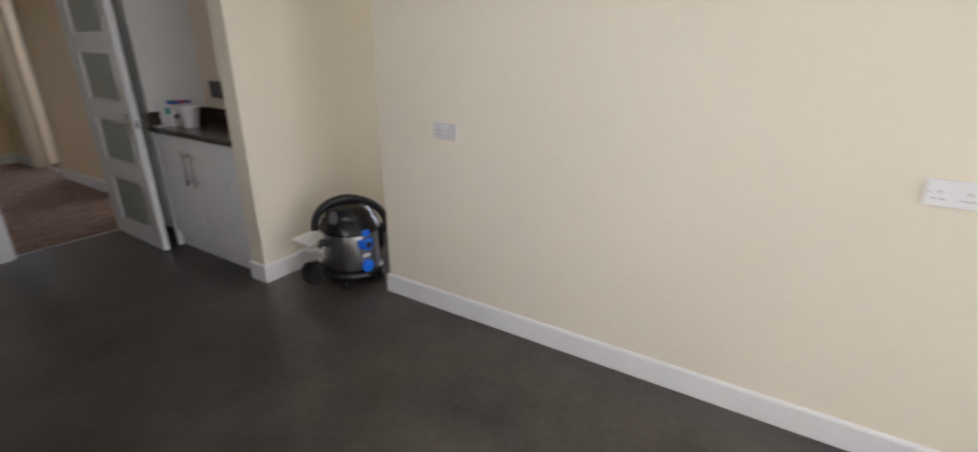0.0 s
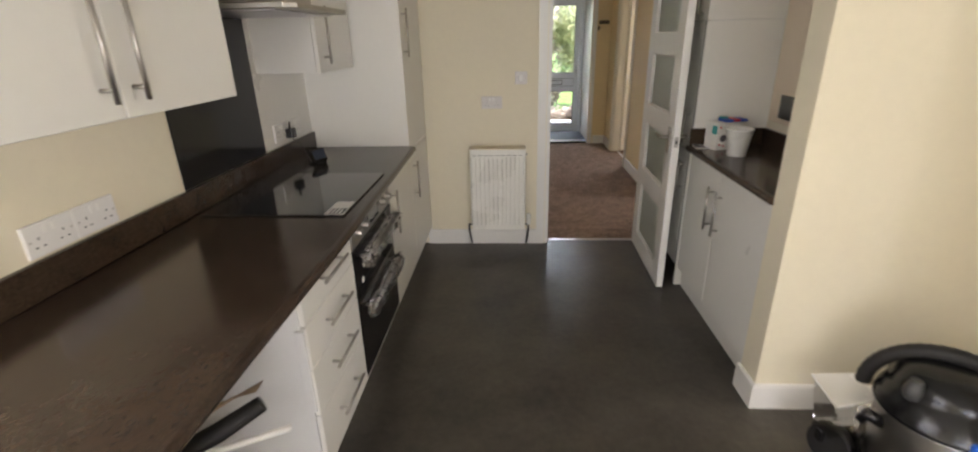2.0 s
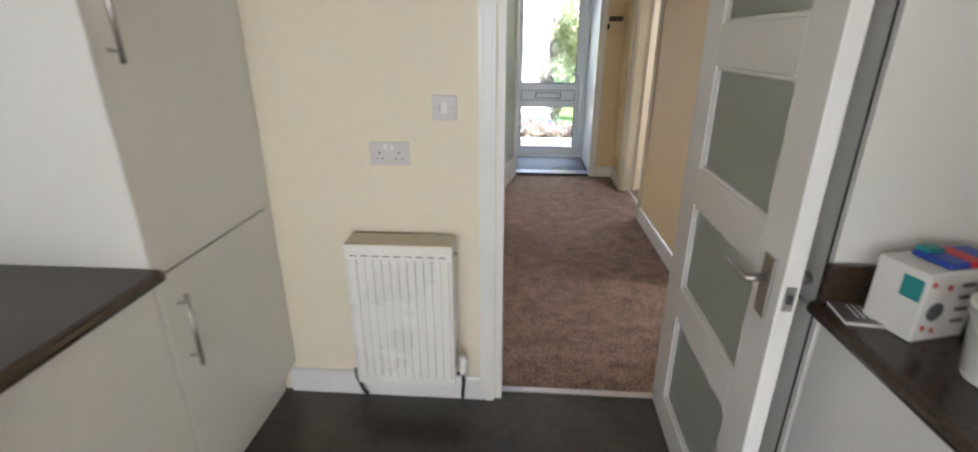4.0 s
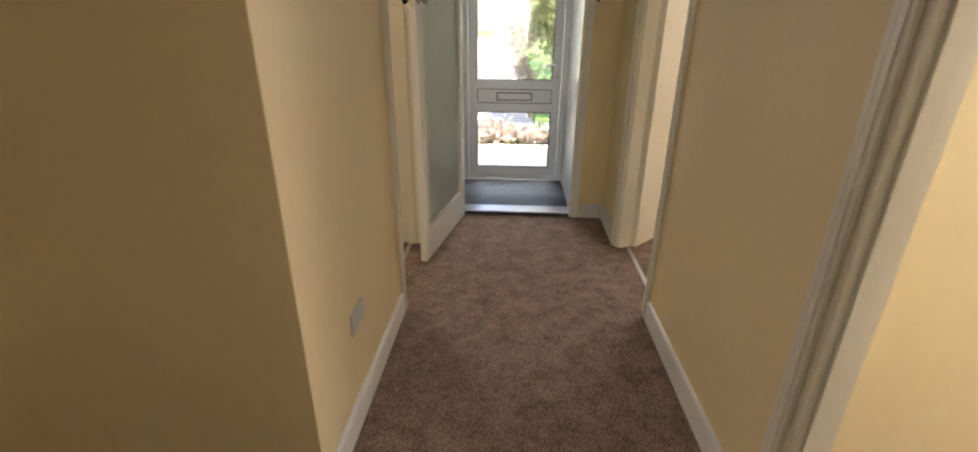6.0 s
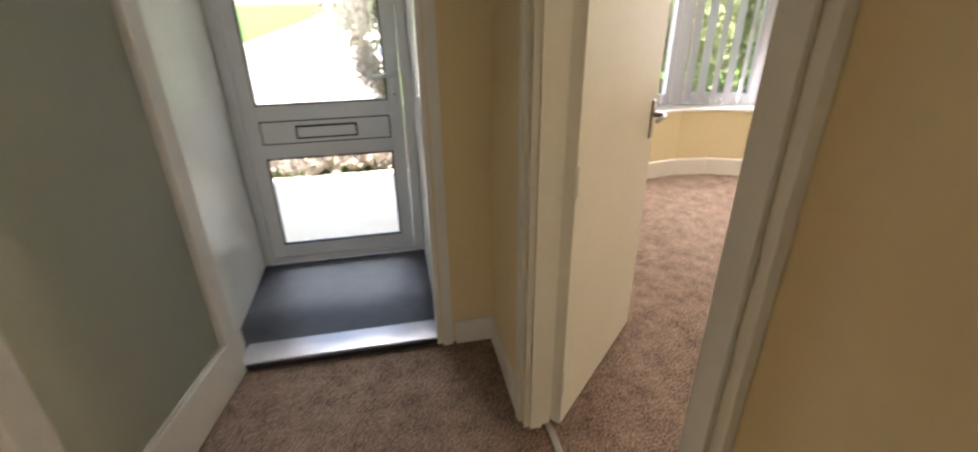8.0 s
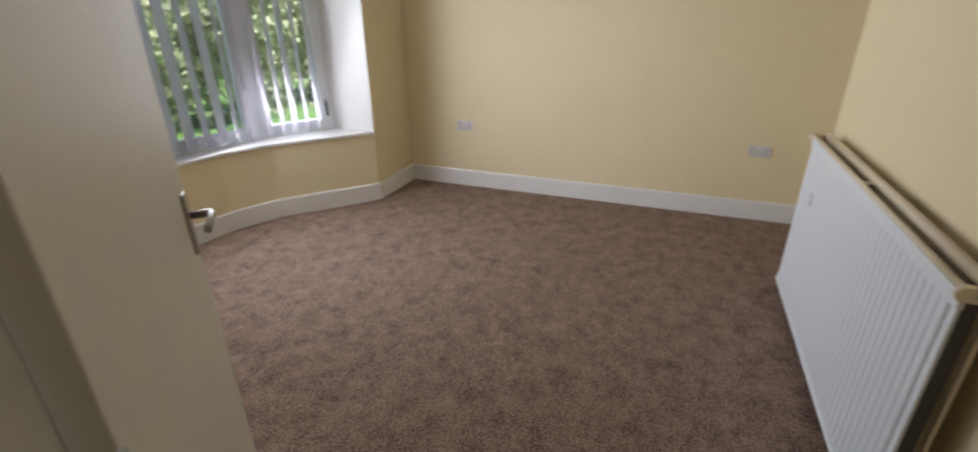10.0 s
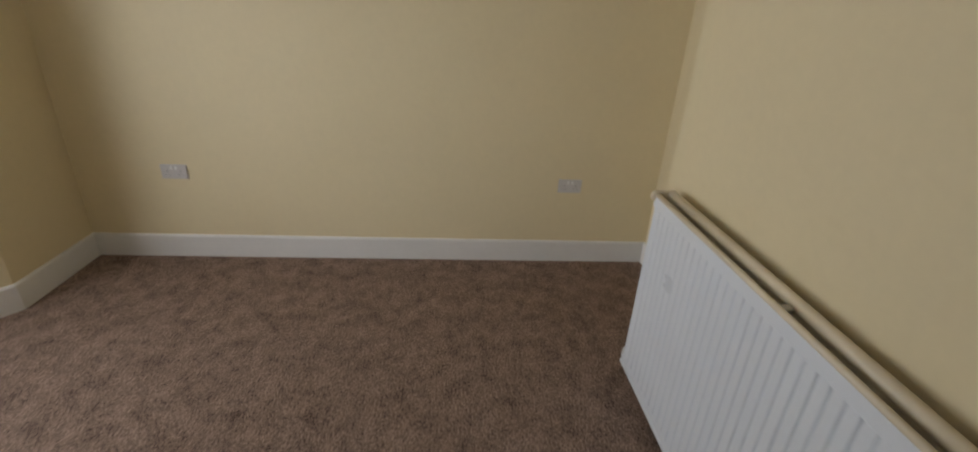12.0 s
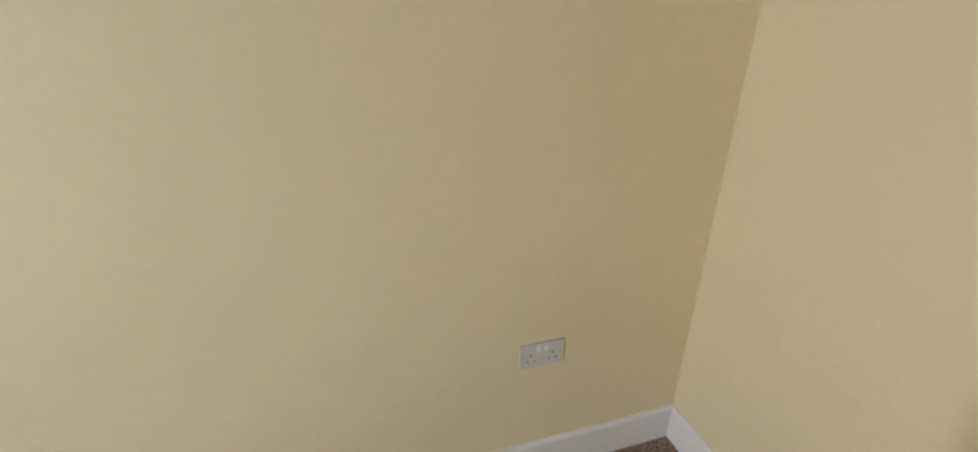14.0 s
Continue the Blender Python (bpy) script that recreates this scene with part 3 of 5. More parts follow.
u = unit("sink_cabinet", 0.445, 1.585, "white double sink base cabinet with plain doors")
for y0, y1, hy in ((0.445, 1.015, 0.96), (1.015, 1.585, 1.07)):
    d = front(u, y0, y1, 0.15, 0.862)
    bar_handle(d, FRONT, hy, 0.74, 0.19)
u = unit("drawer_unit", 2.175, 2.645, "white four-drawer kitchen unit with steel bar handles")
zs = [0.15, 0.372, 0.552, 0.707, 0.862]
for a, b in zip(zs, zs[1:]):
    d = front(u, 2.175, 2.645, a + 0.002, b - 0.002, name="drawer_front")
    bar_handle(d, FRONT, 2.41, (a + b) / 2 + 0.012, 0.22, False)
part("rail_edge", boxes((FX - 0.012, 2.163, 0.40, FX + 0.016, 2.174, 0.70)), CARCASS, u, "white plastic edge strip", 0.002)
u = unit("base_cabinet", 3.272, 3.838, "white base cabinet with a tall bar handle")
front(u, 3.272, 3.838, 0.15, 0.862)
bar_handle(u, FRONT, 3.318, 0.675, 0.235)
u = unit("tall_cabinet", 3.84, 4.44, "tall white larder cabinet with two doors", z1=2.20, group="tall kitchen units")
part("side_panel", boxes((-0.446, 3.8385, 0.911, FX + 0.021, 3.8405, 2.20)), CAB_WHITE, u)
front(u, 3.842, 4.44, 0.15, 0.872)
front(u, 3.842, 4.44, 0.878, 2.19)
bar_handle(u, FRONT, 3.905, 0.685, 0.235)
bar_handle(u, FRONT, 3.89, 1.545, 0.26)
part("filler", boxes((-0.40, 4.441, 0.15, FX + 0.012, 4.488, 2.20)), CAB_WHITE, u, "white filler strip")
solo("plinth", boxes((0.052, 2.18, 0.001, 0.068, 4.47, 0.148)), CAB_WHITE, "white plinth board under the base units", "plinth", bevel=0.002)
solo("plinth", boxes((0.052, 0.45, 0.001, 0.068, 1.58, 0.148)), CAB_WHITE, "white plinth board under the sink units", "plinth", bevel=0.002)
solo("plinth", boxes((-0.40, 2.182, 0.001, 0.050, 2.198, 0.148)), CAB_WHITE, "white plinth return beside the appliance gap", "plinth", bevel=0.002)

# hoses and a waste pipe left in the appliance gap
hb = thing("hose_bundle", (-0.1, 1.9, 0.0), "black hoses and cable coiled in the empty appliance gap", "hose")
bm = bmesh.new()
for k in range(5):
    pts = []
    for i in range(14):
        a = i / 13
        pts.append((-0.40 + 0.22 * math.sin(a * 2.6) + 0.015 * k, 1.70 + 0.05 * k + 0.10 * math.sin(a * 5 + k), 0.02 + 0.55 * (1 - abs(2 * a - 1)) * (0.72 + 0.07 * k)))
    tube(bm, pts, 0.014, 8)
part("hose", bm, SILVER_FOIL, hb)
bm = bmesh.new()
tube(bm, [(-0.38, 1.80, 0.47), (-0.10, 1.87, 0.50), (0.12, 2.02, 0.475)], 0.010, 12)
part("waste_pipe", bm, WHITE_PLASTIC, hb, "white plastic waste pipe sticking out")
bm = bmesh.new()
tube(bm, [(-0.30, 1.70, 0.46), (-0.12, 1.80, 0.55), (0.02, 1.87, 0.60), (0.11, 1.93, 0.64)], [0.022, 0.024, 0.026, 0.022], 12)
part("lagged_pipe", bm, BLACK_RUBBER, hb, "black foam-lagged pipe end")
bm = bmesh.new()
rr = random.Random(12)
rowa = [[bm.verts.new((-0.10 + 0.05 * i + rr.uniform(-0.008, 0.008), 1.795 + 0.034 * i + 0.02 * j + rr.uniform(-0.006, 0.006), 0.608 + 0.017 * i + rr.uniform(0, 0.016))) for j in range(3)] for i in range(5)]
for i in range(4):
    for j in range(2):
        bm.faces.new((rowa[i][j], rowa[i + 1][j], rowa[i + 1][j + 1], rowa[i][j + 1]))
part("torn_tape", bm, BROWN_PAPER, hb, "torn brown paper tape")
bm = bmesh.new()
tube(bm, [(-0.30, 1.75, 0.02), (-0.20, 1.78, 0.30), (-0.10, 1.84, 0.51)], 0.012, 8)
part("hose_tail", bm, SILVER_FOIL, hb)

# oven
ov = thing("oven", (-0.15, 2.94, 0.15), "built-in double oven with steel fascia, handles still in clear film", "oven")
OY0, OY1 = 2.655, 3.268
part("casing", boxes((-0.42, OY0 + 0.01, 0.155, FX - 0.002, OY1 - 0.01, 0.865)), GREY_PLASTIC, ov)
part("control_panel", boxes((FX, OY0, 0.742, FRONT + 0.002, OY1, 0.862)), STEEL, ov, "brushed steel control panel", 0.003)
part("display", boxes((FRONT + 0.0015, 2.875, 0.765, FRONT + 0.006, 3.045, 0.842)), BLACK_GLASS, ov, "black display window", 0.001)
for y in (2.72, 2.81, 3.11, 3.195):
    bm = lathe(bmesh.new(), [(0.020, 0), (0.021, 0.004), (0.016, 0.007), (0.0155, 0.026), (0.014, 0.028)], 24)
    bm.transform(pose(FRONT + 0.002, y, 0.80, 0, 90, 0))
    part("knob", bm, STEEL, ov, "polished steel knob")
for z0, z1 in ((0.515, 0.736), (0.165, 0.509)):
    d = part("oven_door", boxes((FX, OY0, z0, FRONT + 0.003, OY1, z1)), BLACK_GLOSS, ov, "black glass oven door", 0.003)
    bm = bmesh.new()
    hz = z1 - 0.045
    tube(bm, [(FRONT + 0.045, OY0 + 0.05, hz), (FRONT + 0.045, OY1 - 0.05, hz)], 0.009, 12)
    for y in (OY0 + 0.08, OY1 - 0.08):
        tube(bm, [(FRONT + 0.003, y, hz), (FRONT + 0.045, y, hz)], 0.007, 8)
    h = part("handle", bm, STEEL, d, "steel bar handle")
    bm, pts, rad = bmesh.new(), [], []
    for i in range(40):
        a = i / 39
        y = OY0 + 0.04 + a * (OY1 - OY0 - 0.08)
        pts.append((FRONT + 0.045 + 0.006 * math.sin(i * 1.9), y, hz - 0.004 + 0.006 * math.cos(i * 2.7)))
        rad.append(0.024 + 0.010 * noise.noise(Vector((i * 0.9, z0 * 10, 0))) + (0.008 if i % 5 == 0 else 0))
    tube(bm, pts, rad, 9)
    for v in bm.verts:
        v.co += Vector((noise.noise(v.co * 60), noise.noise(v.co * 60 + Vector((9, 0, 0))), noise.noise(v.co * 60 + Vector((0, 9, 0))))) * 0.009
    for f in bm.faces:
        f.smooth = False
    part("protective_film", bm, FILM, d, "crinkled clear protective film round the handle")
part("energy_label", boxes((FRONT + 0.0035, 3.11, 0.575, FRONT + 0.0045, 3.185, 0.655)), PAPER, ov, "small white label")
bm = lathe(bmesh.new(), [(0.014, 0), (0.014, 0.001)], 18)
bm.transform(pose(FRONT + 0.0035, 2.73, 0.585, 0, 90, 0))
part("sticker", bm, PAPER, ov, "round white sticker")
part("trim_strip", boxes((FX, OY0, 0.151, FRONT, OY1, 0.163)), STEEL, ov)

# hob
hob = thing("hob", (-0.13, 2.91, 0.911), "black ceramic glass hob with its label still on", "hob")
part("glass", boxes((-0.392, 2.597, 0.911, 0.142, 3.195, 0.917)), BLACK_GLASS, hob, bevel=0.002)
lab = part("label", boxes((0.066, 2.604, 0.9172, 0.137, 2.752, 0.9178)), PAPER, hob, "white paper label with printed rows")
part("printed_block", boxes((0.070, 2.608, 0.9179, 0.133, 2.670, 0.9181)), INK, lab)
for k in range(4):
    part("printed_row", boxes((0.073 + 0.0145 * k, 2.612, 0.9182, 0.080 + 0.0145 * k, 2.666, 0.9183)), PAPER, lab)

solo("splashback", boxes((-0.4485, 2.618, 1.0065, -0.4425, 3.246, 1.64)), BLACK_GLOSS, "black glass splashback behind the hob", "splashback", bevel=0.001)

# Thin white sheet makes this stretch of wall paler than the cream.
solo("pale_wall_sheet", boxes((-0.4492, 3.2475, 1.0065, -0.4452, 3.837, 1.62)), CAB_WHITE, "thin white sheet making the wall paler between splashback and tall cabinet", "wall panel", bevel=0.001)

# hood
hood = thing("cooker_hood", (-0.2, 2.93, 1.6), "steel and glass cooker hood over the hob", "cooker hood")
bm = prism([(-0.448, 2.635), (0.02, 2.635), (0.05, 2.68), (0.05, 3.18), (0.02, 3.23), (-0.448, 3.23)], 1.615, 1.632)
part("visor", bm, STEEL, hood, "brushed steel visor", 0.002)
part("body", boxes((-0.447, 2.66, 1.633, -0.10, 3.20, 1.78)), STEEL, hood, bevel=0.006)
part("chimney", boxes((-0.447, 2.80, 1.781, -0.20, 3.06, TOP - 0.002)), STEEL, hood, bevel=0.002)
for y in (2.66, 2.935):
    part("grease_filter", boxes((-0.42, y, 1.609, -0.02, y + 0.265, 1.614)), ALU, hood, "aluminium mesh filter", 0.001)


def wall_cabinet(y0, y1, z0, z1, doors, label):
    t = thing("wall_cabinet", (-0.29, (y0 + y1) / 2, z0), label, "kitchen cabinet", "kitchen wall units")
    part("carcass", boxes((-0.448, y0, z0, -0.158, y1, z1)), CAB_WHITE, t, bevel=0.0015)
    n = len(doors)
    w = (y1 - y0) / n
    for k, hy in enumerate(doors):
        d = part("door", boxes((-0.156, y0 + k * w + 0.002, z0 - 0.002, -0.138, y0 + (k + 1) * w - 0.002, z1)), CAB_WHITE, t, "white satin cabinet door", 0.003, 2)
        bar_handle(d, -0.138, hy, z0 + 0.165, 0.255)
    return t


wall_cabinet(1.575, 2.548, 1.352, 2.12, (2.005, 2.105), "white double-door wall cabinet with bar handles")
wall_cabinet(3.296, 3.80, 1.372, 2.12, (3.37,), "white single-door wall cabinet beside the hood")


# ---- sockets and switches ----
def socket_plate(name, place, turn, gangs, label, switched=True, group="sockets", tone=None):
    """A white faceplate; local x along the wall, local -y out of it."""
    w = 0.146 if gangs == 2 else 0.086
    t = thing(name, place, label, "socket" if switched else "switch", group, turn)
    part("faceplate", boxes((-w / 2, -0.010, -0.043, w / 2, -0.0005, 0.043)), tone or SOCKET_WHITE, t, bevel=0.003, steps=2, local=True)
    if switched:
        for g in range(gangs):
            cx = (-0.036 if g == 0 else 0.036) if gangs == 2 else 0
            for dx, dz, hx, hz in ((0, 0.004, 0.002, 0.004), (-0.011, -0.018, 0.0032, 0.002), (0.011, -0.018, 0.0032, 0.002)):
                part("pin_hole", boxes((cx + dx - hx, -0.0106, dz - hz, cx + dx + hx, -0.0101, dz + hz)), INK, t, local=True)
            rx = cx * 0.35 if gangs == 2 else 0.02
            part("rocker", boxes((rx - 0.006, -0.0135, 0.014, rx + 0.006, -0.0101, 0.034)), WHITE_PLASTIC, t, bevel=0.001, local=True)
    else:
        part("rocker", boxes((-0.012, -0.0145, -0.020, 0.012, -0.0101, 0.020)), WHITE_PLASTIC, t, bevel=0.002, local=True)
    for sx in (-1, 1):
        bm = lathe(bmesh.new(), [(0.003, 0), (0.003, 0.0006)], 10)
        bm.transform(pose(sx * (w / 2 - 0.012), -0.0101, 0.0, 90, 0, 0))
        part("screw", bm, STEEL, t, local=True)
    return t


socket_plate("double_socket", (-0.45, 2.07, 1.055), 90, 2, "white double socket above the worktop")
socket_plate("double_socket", (-0.45, 2.218, 1.055), 90, 2, "white double socket above the worktop")
socket_plate("double_socket", (-0.4452, 3.425, 1.075), 90, 2, "white double socket with a black plug in it")
socket_plate("double_socket", (-0.4452, 3.60, 1.078), 90, 2, "white double socket beside the tall cabinet")
socket_plate("double_socket", (0.612, 4.49, 1.081), 0, 2, "pale grey double socket over the small radiator", tone=SOCKET_GREY)
t = socket_plate("heating_switch", (0.819, 4.49, 1.246), 0, 1, "pale grey square switch plate with a white rocker beside the door", False, "switches", SOCKET_GREY)
part("window", boxes((-0.02, -0.012, -0.012, 0.012, -0.0102, 0.014)), PALE_PRINT, t, "pale grey label window", local=True)
socket_plate("double_socket", (2.14, 1.468, 1.05), -90, 2, "pale grey double switch plate on the long wall", True, tone=SOCKET_GREY)
socket_plate("double_socket", (2.14, -0.508, 1.046), -90, 2, "white double socket on the long wall")
socket_plate("double_socket", (0.83, 6.15, 0.425), 90, 2, "pale grey double socket low on the hall wall", tone=SOCKET_GREY)
socket_plate("double_socket", (5.95, 8.905, 0.545), -90, 2, "pale grey double socket above the skirting", tone=SOCKET_GREY)
socket_plate("double_socket", (5.95, 6.587, 0.521), -90, 2, "pale grey double socket above the skirting near the corner", tone=SOCKET_GREY)

plug = thing("plug", (-0.425, 3.49, 1.06), "black mains plug with its cable", "plug")
bm = boxes((-0.4395, 3.465, 1.035, -0.395, 3.515, 1.085))
part("body", bm, BLACK_PLASTIC, plug, bevel=0.008, steps=2)
bm = bmesh.new()
tube(bm, [(-0.41, 3.49, 1.036), (-0.405, 3.50, 1.012), (-0.40, 3.53, 1.012), (-0.39, 3.56, 0.95), (-0.37, 3.55, 0.916), (-0.30, 3.47, 0.914)], 0.003, 6)
part("cable", bm, BLACK_RUBBER, plug)
bm = bmesh.new()
tube(bm, [(-0.42, 3.488, 1.083), (-0.415, 3.488, 1.12)], 0.006, 8)
part("grip", bm, BLACK_PLASTIC, plug)
dv = thing("energy_monitor", (-0.24, 3.40, 0.911), "small black and grey electronic display standing on the worktop", "display", turn=-28)
bm = boxes((-0.045, -0.012, 0.012, 0.045, 0.008, 0.082))
bm.transform(pose(0, 0, 0, -22, 0, 90))
part("case", bm, BLACK_PLASTIC, dv, bevel=0.006, steps=2, local=True)
bm = boxes((-0.037, -0.0135, 0.026, 0.037, -0.0122, 0.074))
bm.transform(pose(0, 0, 0, -22, 0, 90))
part("screen", bm, material("grey_blue_lcd", (0.05, 0.065, 0.09), 0.12), dv, "grey-blue screen", local=True)
part("foot", boxes((-0.07, -0.03, 0.0005, 0.015, 0.03, 0.014)), BLACK_PLASTIC, dv, bevel=0.004, local=True)


# ---- radiators ----
def small_radiator():
    t = thing("radiator", (0.652, 4.40, 0.15), "small white compact panel radiator with a top grille", "radiator")
    x0, x1, y0, y1, z0, z1 = 0.453, 0.851, 4.345, 4.455, 0.165, 0.776
    bm = bmesh.new()
    n = 12
    w = (x1 - x0 - 0.024) / n
    pts = [(x0 + 0.004, y0 + 0.004)]
    for k in range(n):
        a = x0 + 0.012 + k * w
        pts += [(a + w * 0.02, y0 + 0.012), (a + w * 0.14, y0 + 0.003), (a + w * 0.86, y0 + 0.003), (a + w * 0.98, y0 + 0.012)]
    pts += [(x1 - 0.004, y0 + 0.004), (x1 - 0.004, y0 + 0.022), (x0 + 0.004, y0 + 0.022)]
    prism(pts[::-1], z0 + 0.035, z1 - 0.06, bm)
    box(bm, x0 + 0.003, y0 + 0.004, z0, x1 - 0.003, y0 + 0.022, z0 + 0.036)
    box(bm, x0 + 0.003, y0 + 0.004, z1 - 0.061, x1 - 0.003, y0 + 0.022, z1 - 0.004)
    part("front_panel", bm, RAD_WHITE, t, "white fluted steel panel")
    part("back_panel", boxes((x0 + 0.006, y1 - 0.02, z0, x1 - 0.006, y1, z1 - 0.01)), RAD_WHITE, t)
    for x in (x0, x1 - 0.003):
        part("side_cover", boxes((x, y0 + 0.002, z0 + 0.02, x + 0.003, y1, z1)), RAD_WHITE, t, bevel=0.001)
    bm = boxes((x0 + 0.003, y0 + 0.003, z1 - 0.004, x1 - 0.003, y0 + 0.012, z1), (x0 + 0.003, y1 - 0.012, z1 - 0.004, x1 - 0.003, y1, z1))
    for k in range(33):
        x = x0 + 0.008 + k * 0.0118
        box(bm, x, y0 + 0.012, z1 - 0.004, x + 0.0045, y1 - 0.012, z1)
    for k in range(1, 4):
        y = y0 + 0.012 + k * 0.0215
        box(bm, x0 + 0.003, y - 0.002, z1 - 0.0042, x1 - 0.003, y + 0.002, z1 - 0.0002)
    part("top_grille", bm, RAD_CREAM, t, "cream louvred top grille")
    bm = bmesh.new()
    for k in range(9):
        x = x0 + 0.02 + k * 0.041
        box(bm, x, y0 + 0.002, z1 - 0.047, x + 0.026, y0 + 0.005, z1 - 0.044)
    part("slot_row", bm, GREY_PLASTIC, t, "row of dark slots")
    for x, s in ((x0 - 0.012, -1), (x1 + 0.012, 1)):
        bm = bmesh.new()
        tube(bm, [(x - s * 0.02, 4.40, 0.19), (x + s * 0.012, 4.40, 0.19), (x + s * 0.014, 4.405, 0.15), (x + s * 0.004, 4.44, 0.05), (x, 4.47, 0.01)], 0.008, 8)
        part("pipe_tail", bm, GREY_PLASTIC, t, "dark pipe tail")
    bm = lathe(bmesh.new(), [(0.012, 0), (0.016, 0.008), (0.018, 0.03), (0.017, 0.075), (0.012, 0.085)], 18, (x1 + 0.026, 4.40, 0.19))
    part("valve_head", bm, WHITE_PLASTIC, t, "white thermostatic valve head")
    bm = bmesh.new()
    tube(bm, [(x1 - 0.002, 4.40, z1 - 0.05), (x1 + 0.012, 4.40, z1 - 0.05)], 0.008, 10)
    part("bleed_valve", bm, STEEL, t)
    for x in (x0 + 0.08, x1 - 0.08):
        part("bracket", boxes((x - 0.012, y1, z0 + 0.1, x + 0.012, 4.4895, z1 - 0.1)), RAD_WHITE, t)


small_radiator()


def long_radiator():
    t = thing("radiator", (4.13, 6.48, 0.12), "long white double panel radiator with fluted front and rounded top rails", "radiator")
    x0, x1, z0, z1, yf = 3.302, 4.876, 0.055, 0.895, 6.530
    n = 36
    w = (x1 - x0 - 0.06) / n
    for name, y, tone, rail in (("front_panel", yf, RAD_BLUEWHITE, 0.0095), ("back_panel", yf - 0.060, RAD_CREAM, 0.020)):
        bm = bmesh.new()
        pts = [(x0 + 0.004, y - 0.004)]
        for k in range(n):
            a = x0 + 0.03 + k * w
            pts += [(a + w * 0.02, y - 0.006), (a + w * 0.14, y + 0.002), (a + w * 0.86, y + 0.002), (a + w * 0.98, y - 0.006)]
        pts += [(x1 - 0.004, y - 0.004), (x1 - 0.004, y - 0.012), (x0 + 0.004, y - 0.012)]
        prism(pts, z0 + 0.05, z1 - 0.06, bm)
        box(bm, x0, y - 0.012, z0, x1, y + 0.001, z0 + 0.05)
        box(bm, x0, y - 0.012, z1 - 0.061, x1, y + 0.001, z1 - 0.010)
        p = part(name, bm, tone, t, "cool white enamelled fluted panel" if name == "front_panel" else "cream enamelled rear panel")
        bm = bmesh.new()
        tube(bm, [(x0 - 0.004, y - 0.006, z1 - 0.014), (x1 + 0.004, y - 0.006, z1 - 0.014)], rail, 14)
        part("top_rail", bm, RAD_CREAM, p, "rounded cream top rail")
        bm = bmesh.new()
        tube(bm, [(x0 - 0.002, y - 0.006, z0 + 0.012), (x1 + 0.002, y - 0.006, z0 + 0.012)], 0.0125, 12)
        part("bottom_rail", bm, tone, p)
    for x in (x0 - 0.008, x1 - 0.008):
        bm = bmesh.new()
        ring = []
        for cy, a0 in ((yf - 0.004, -90), (yf - 0.070, 90)):
            for k in range(9):
                a = radians(a0 + 22.5 * k)
                ring.append((cy + 0.021 * math.cos(a), z1 - 0.018 + 0.021 * math.sin(a)))
        lo, hi = ([bm.verts.new((xx, y, z)) for y, z in ring] for xx in (x, x + 0.016))
        bm.faces.new(lo)
        bm.faces.new(hi[::-1])
        for k in range(len(ring)):
            j = (k + 1) % len(ring)
            bm.faces.new((lo[k], lo[j], hi[j], hi[k]))
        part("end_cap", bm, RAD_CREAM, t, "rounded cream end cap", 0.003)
    bm = bmesh.new()
    tube(bm, [(x0 - 0.010, yf - 0.03, z1 - 0.018), (x0 - 0.006, yf - 0.03, z1 - 0.018)], 0.006, 10)
    part("bleed_valve", bm, GREY_PLASTIC, t, "dark bleed screw")
    # Dark grey fins and sheet, added to paint the deep shade between the panels.
    part("gap_shade_backing", boxes((x0 + 0.02, yf - 0.0545, z0 + 0.06, x1 - 0.02, yf - 0.0505, z1 - 0.05)), GREY_PLASTIC, t)
    for k in range(48):
        x = x0 + 0.02 + k * 0.032
        part("gap_shade_fin", boxes((x, yf - 0.050, z0 + 0.06, x + 0.004, yf - 0.016, z1 - 0.05)), GREY_PLASTIC, t)
    part("clip", boxes((4.08, yf - 0.036, z1 - 0.022, 4.105, yf - 0.012, z1 - 0.004)), STEEL, t, "small steel clip", 0.003)
    for x in (3.75, 4.52):
        part("bracket", boxes((x - 0.015, 6.406, z0 + 0.1, x + 0.015, yf - 0.074, z1 - 0.1)), RAD_CREAM, t)
    bm = bmesh.new()
    tube(bm, [(x1 - 0.01, yf - 0.03, z0 + 0.02), (x1 + 0.035, yf - 0.03, z0 + 0.02), (x1 + 0.037, yf - 0.03, 0.005)], 0.008, 10)
    part("pipe_tail", bm, WHITE_PLASTIC, t)
    bm = lathe(bmesh.new(), [(0.013, 0), (0.017, 0.006), (0.017, 0.04), (0.012, 0.05)], 16, (x1 + 0.035, yf - 0.03, z0 + 0.0))
    part("valve", bm, WHITE_PLASTIC, t, "white lockshield valve cap")


long_radiator()

# ---- unit beside the door, tall fridge housing and niche ----
RX = 1.82  # carcass face on this side
u = thing("base_cabinet", (2.0, 3.31, 0), "white two-door base cabinet under the niche worktop", "kitchen cabinet", "kitchen base units")
part("carcass", boxes((RX, 2.824, 0.13, 2.198, 3.796, 0.868)), CARCASS, u, bevel=0.001)
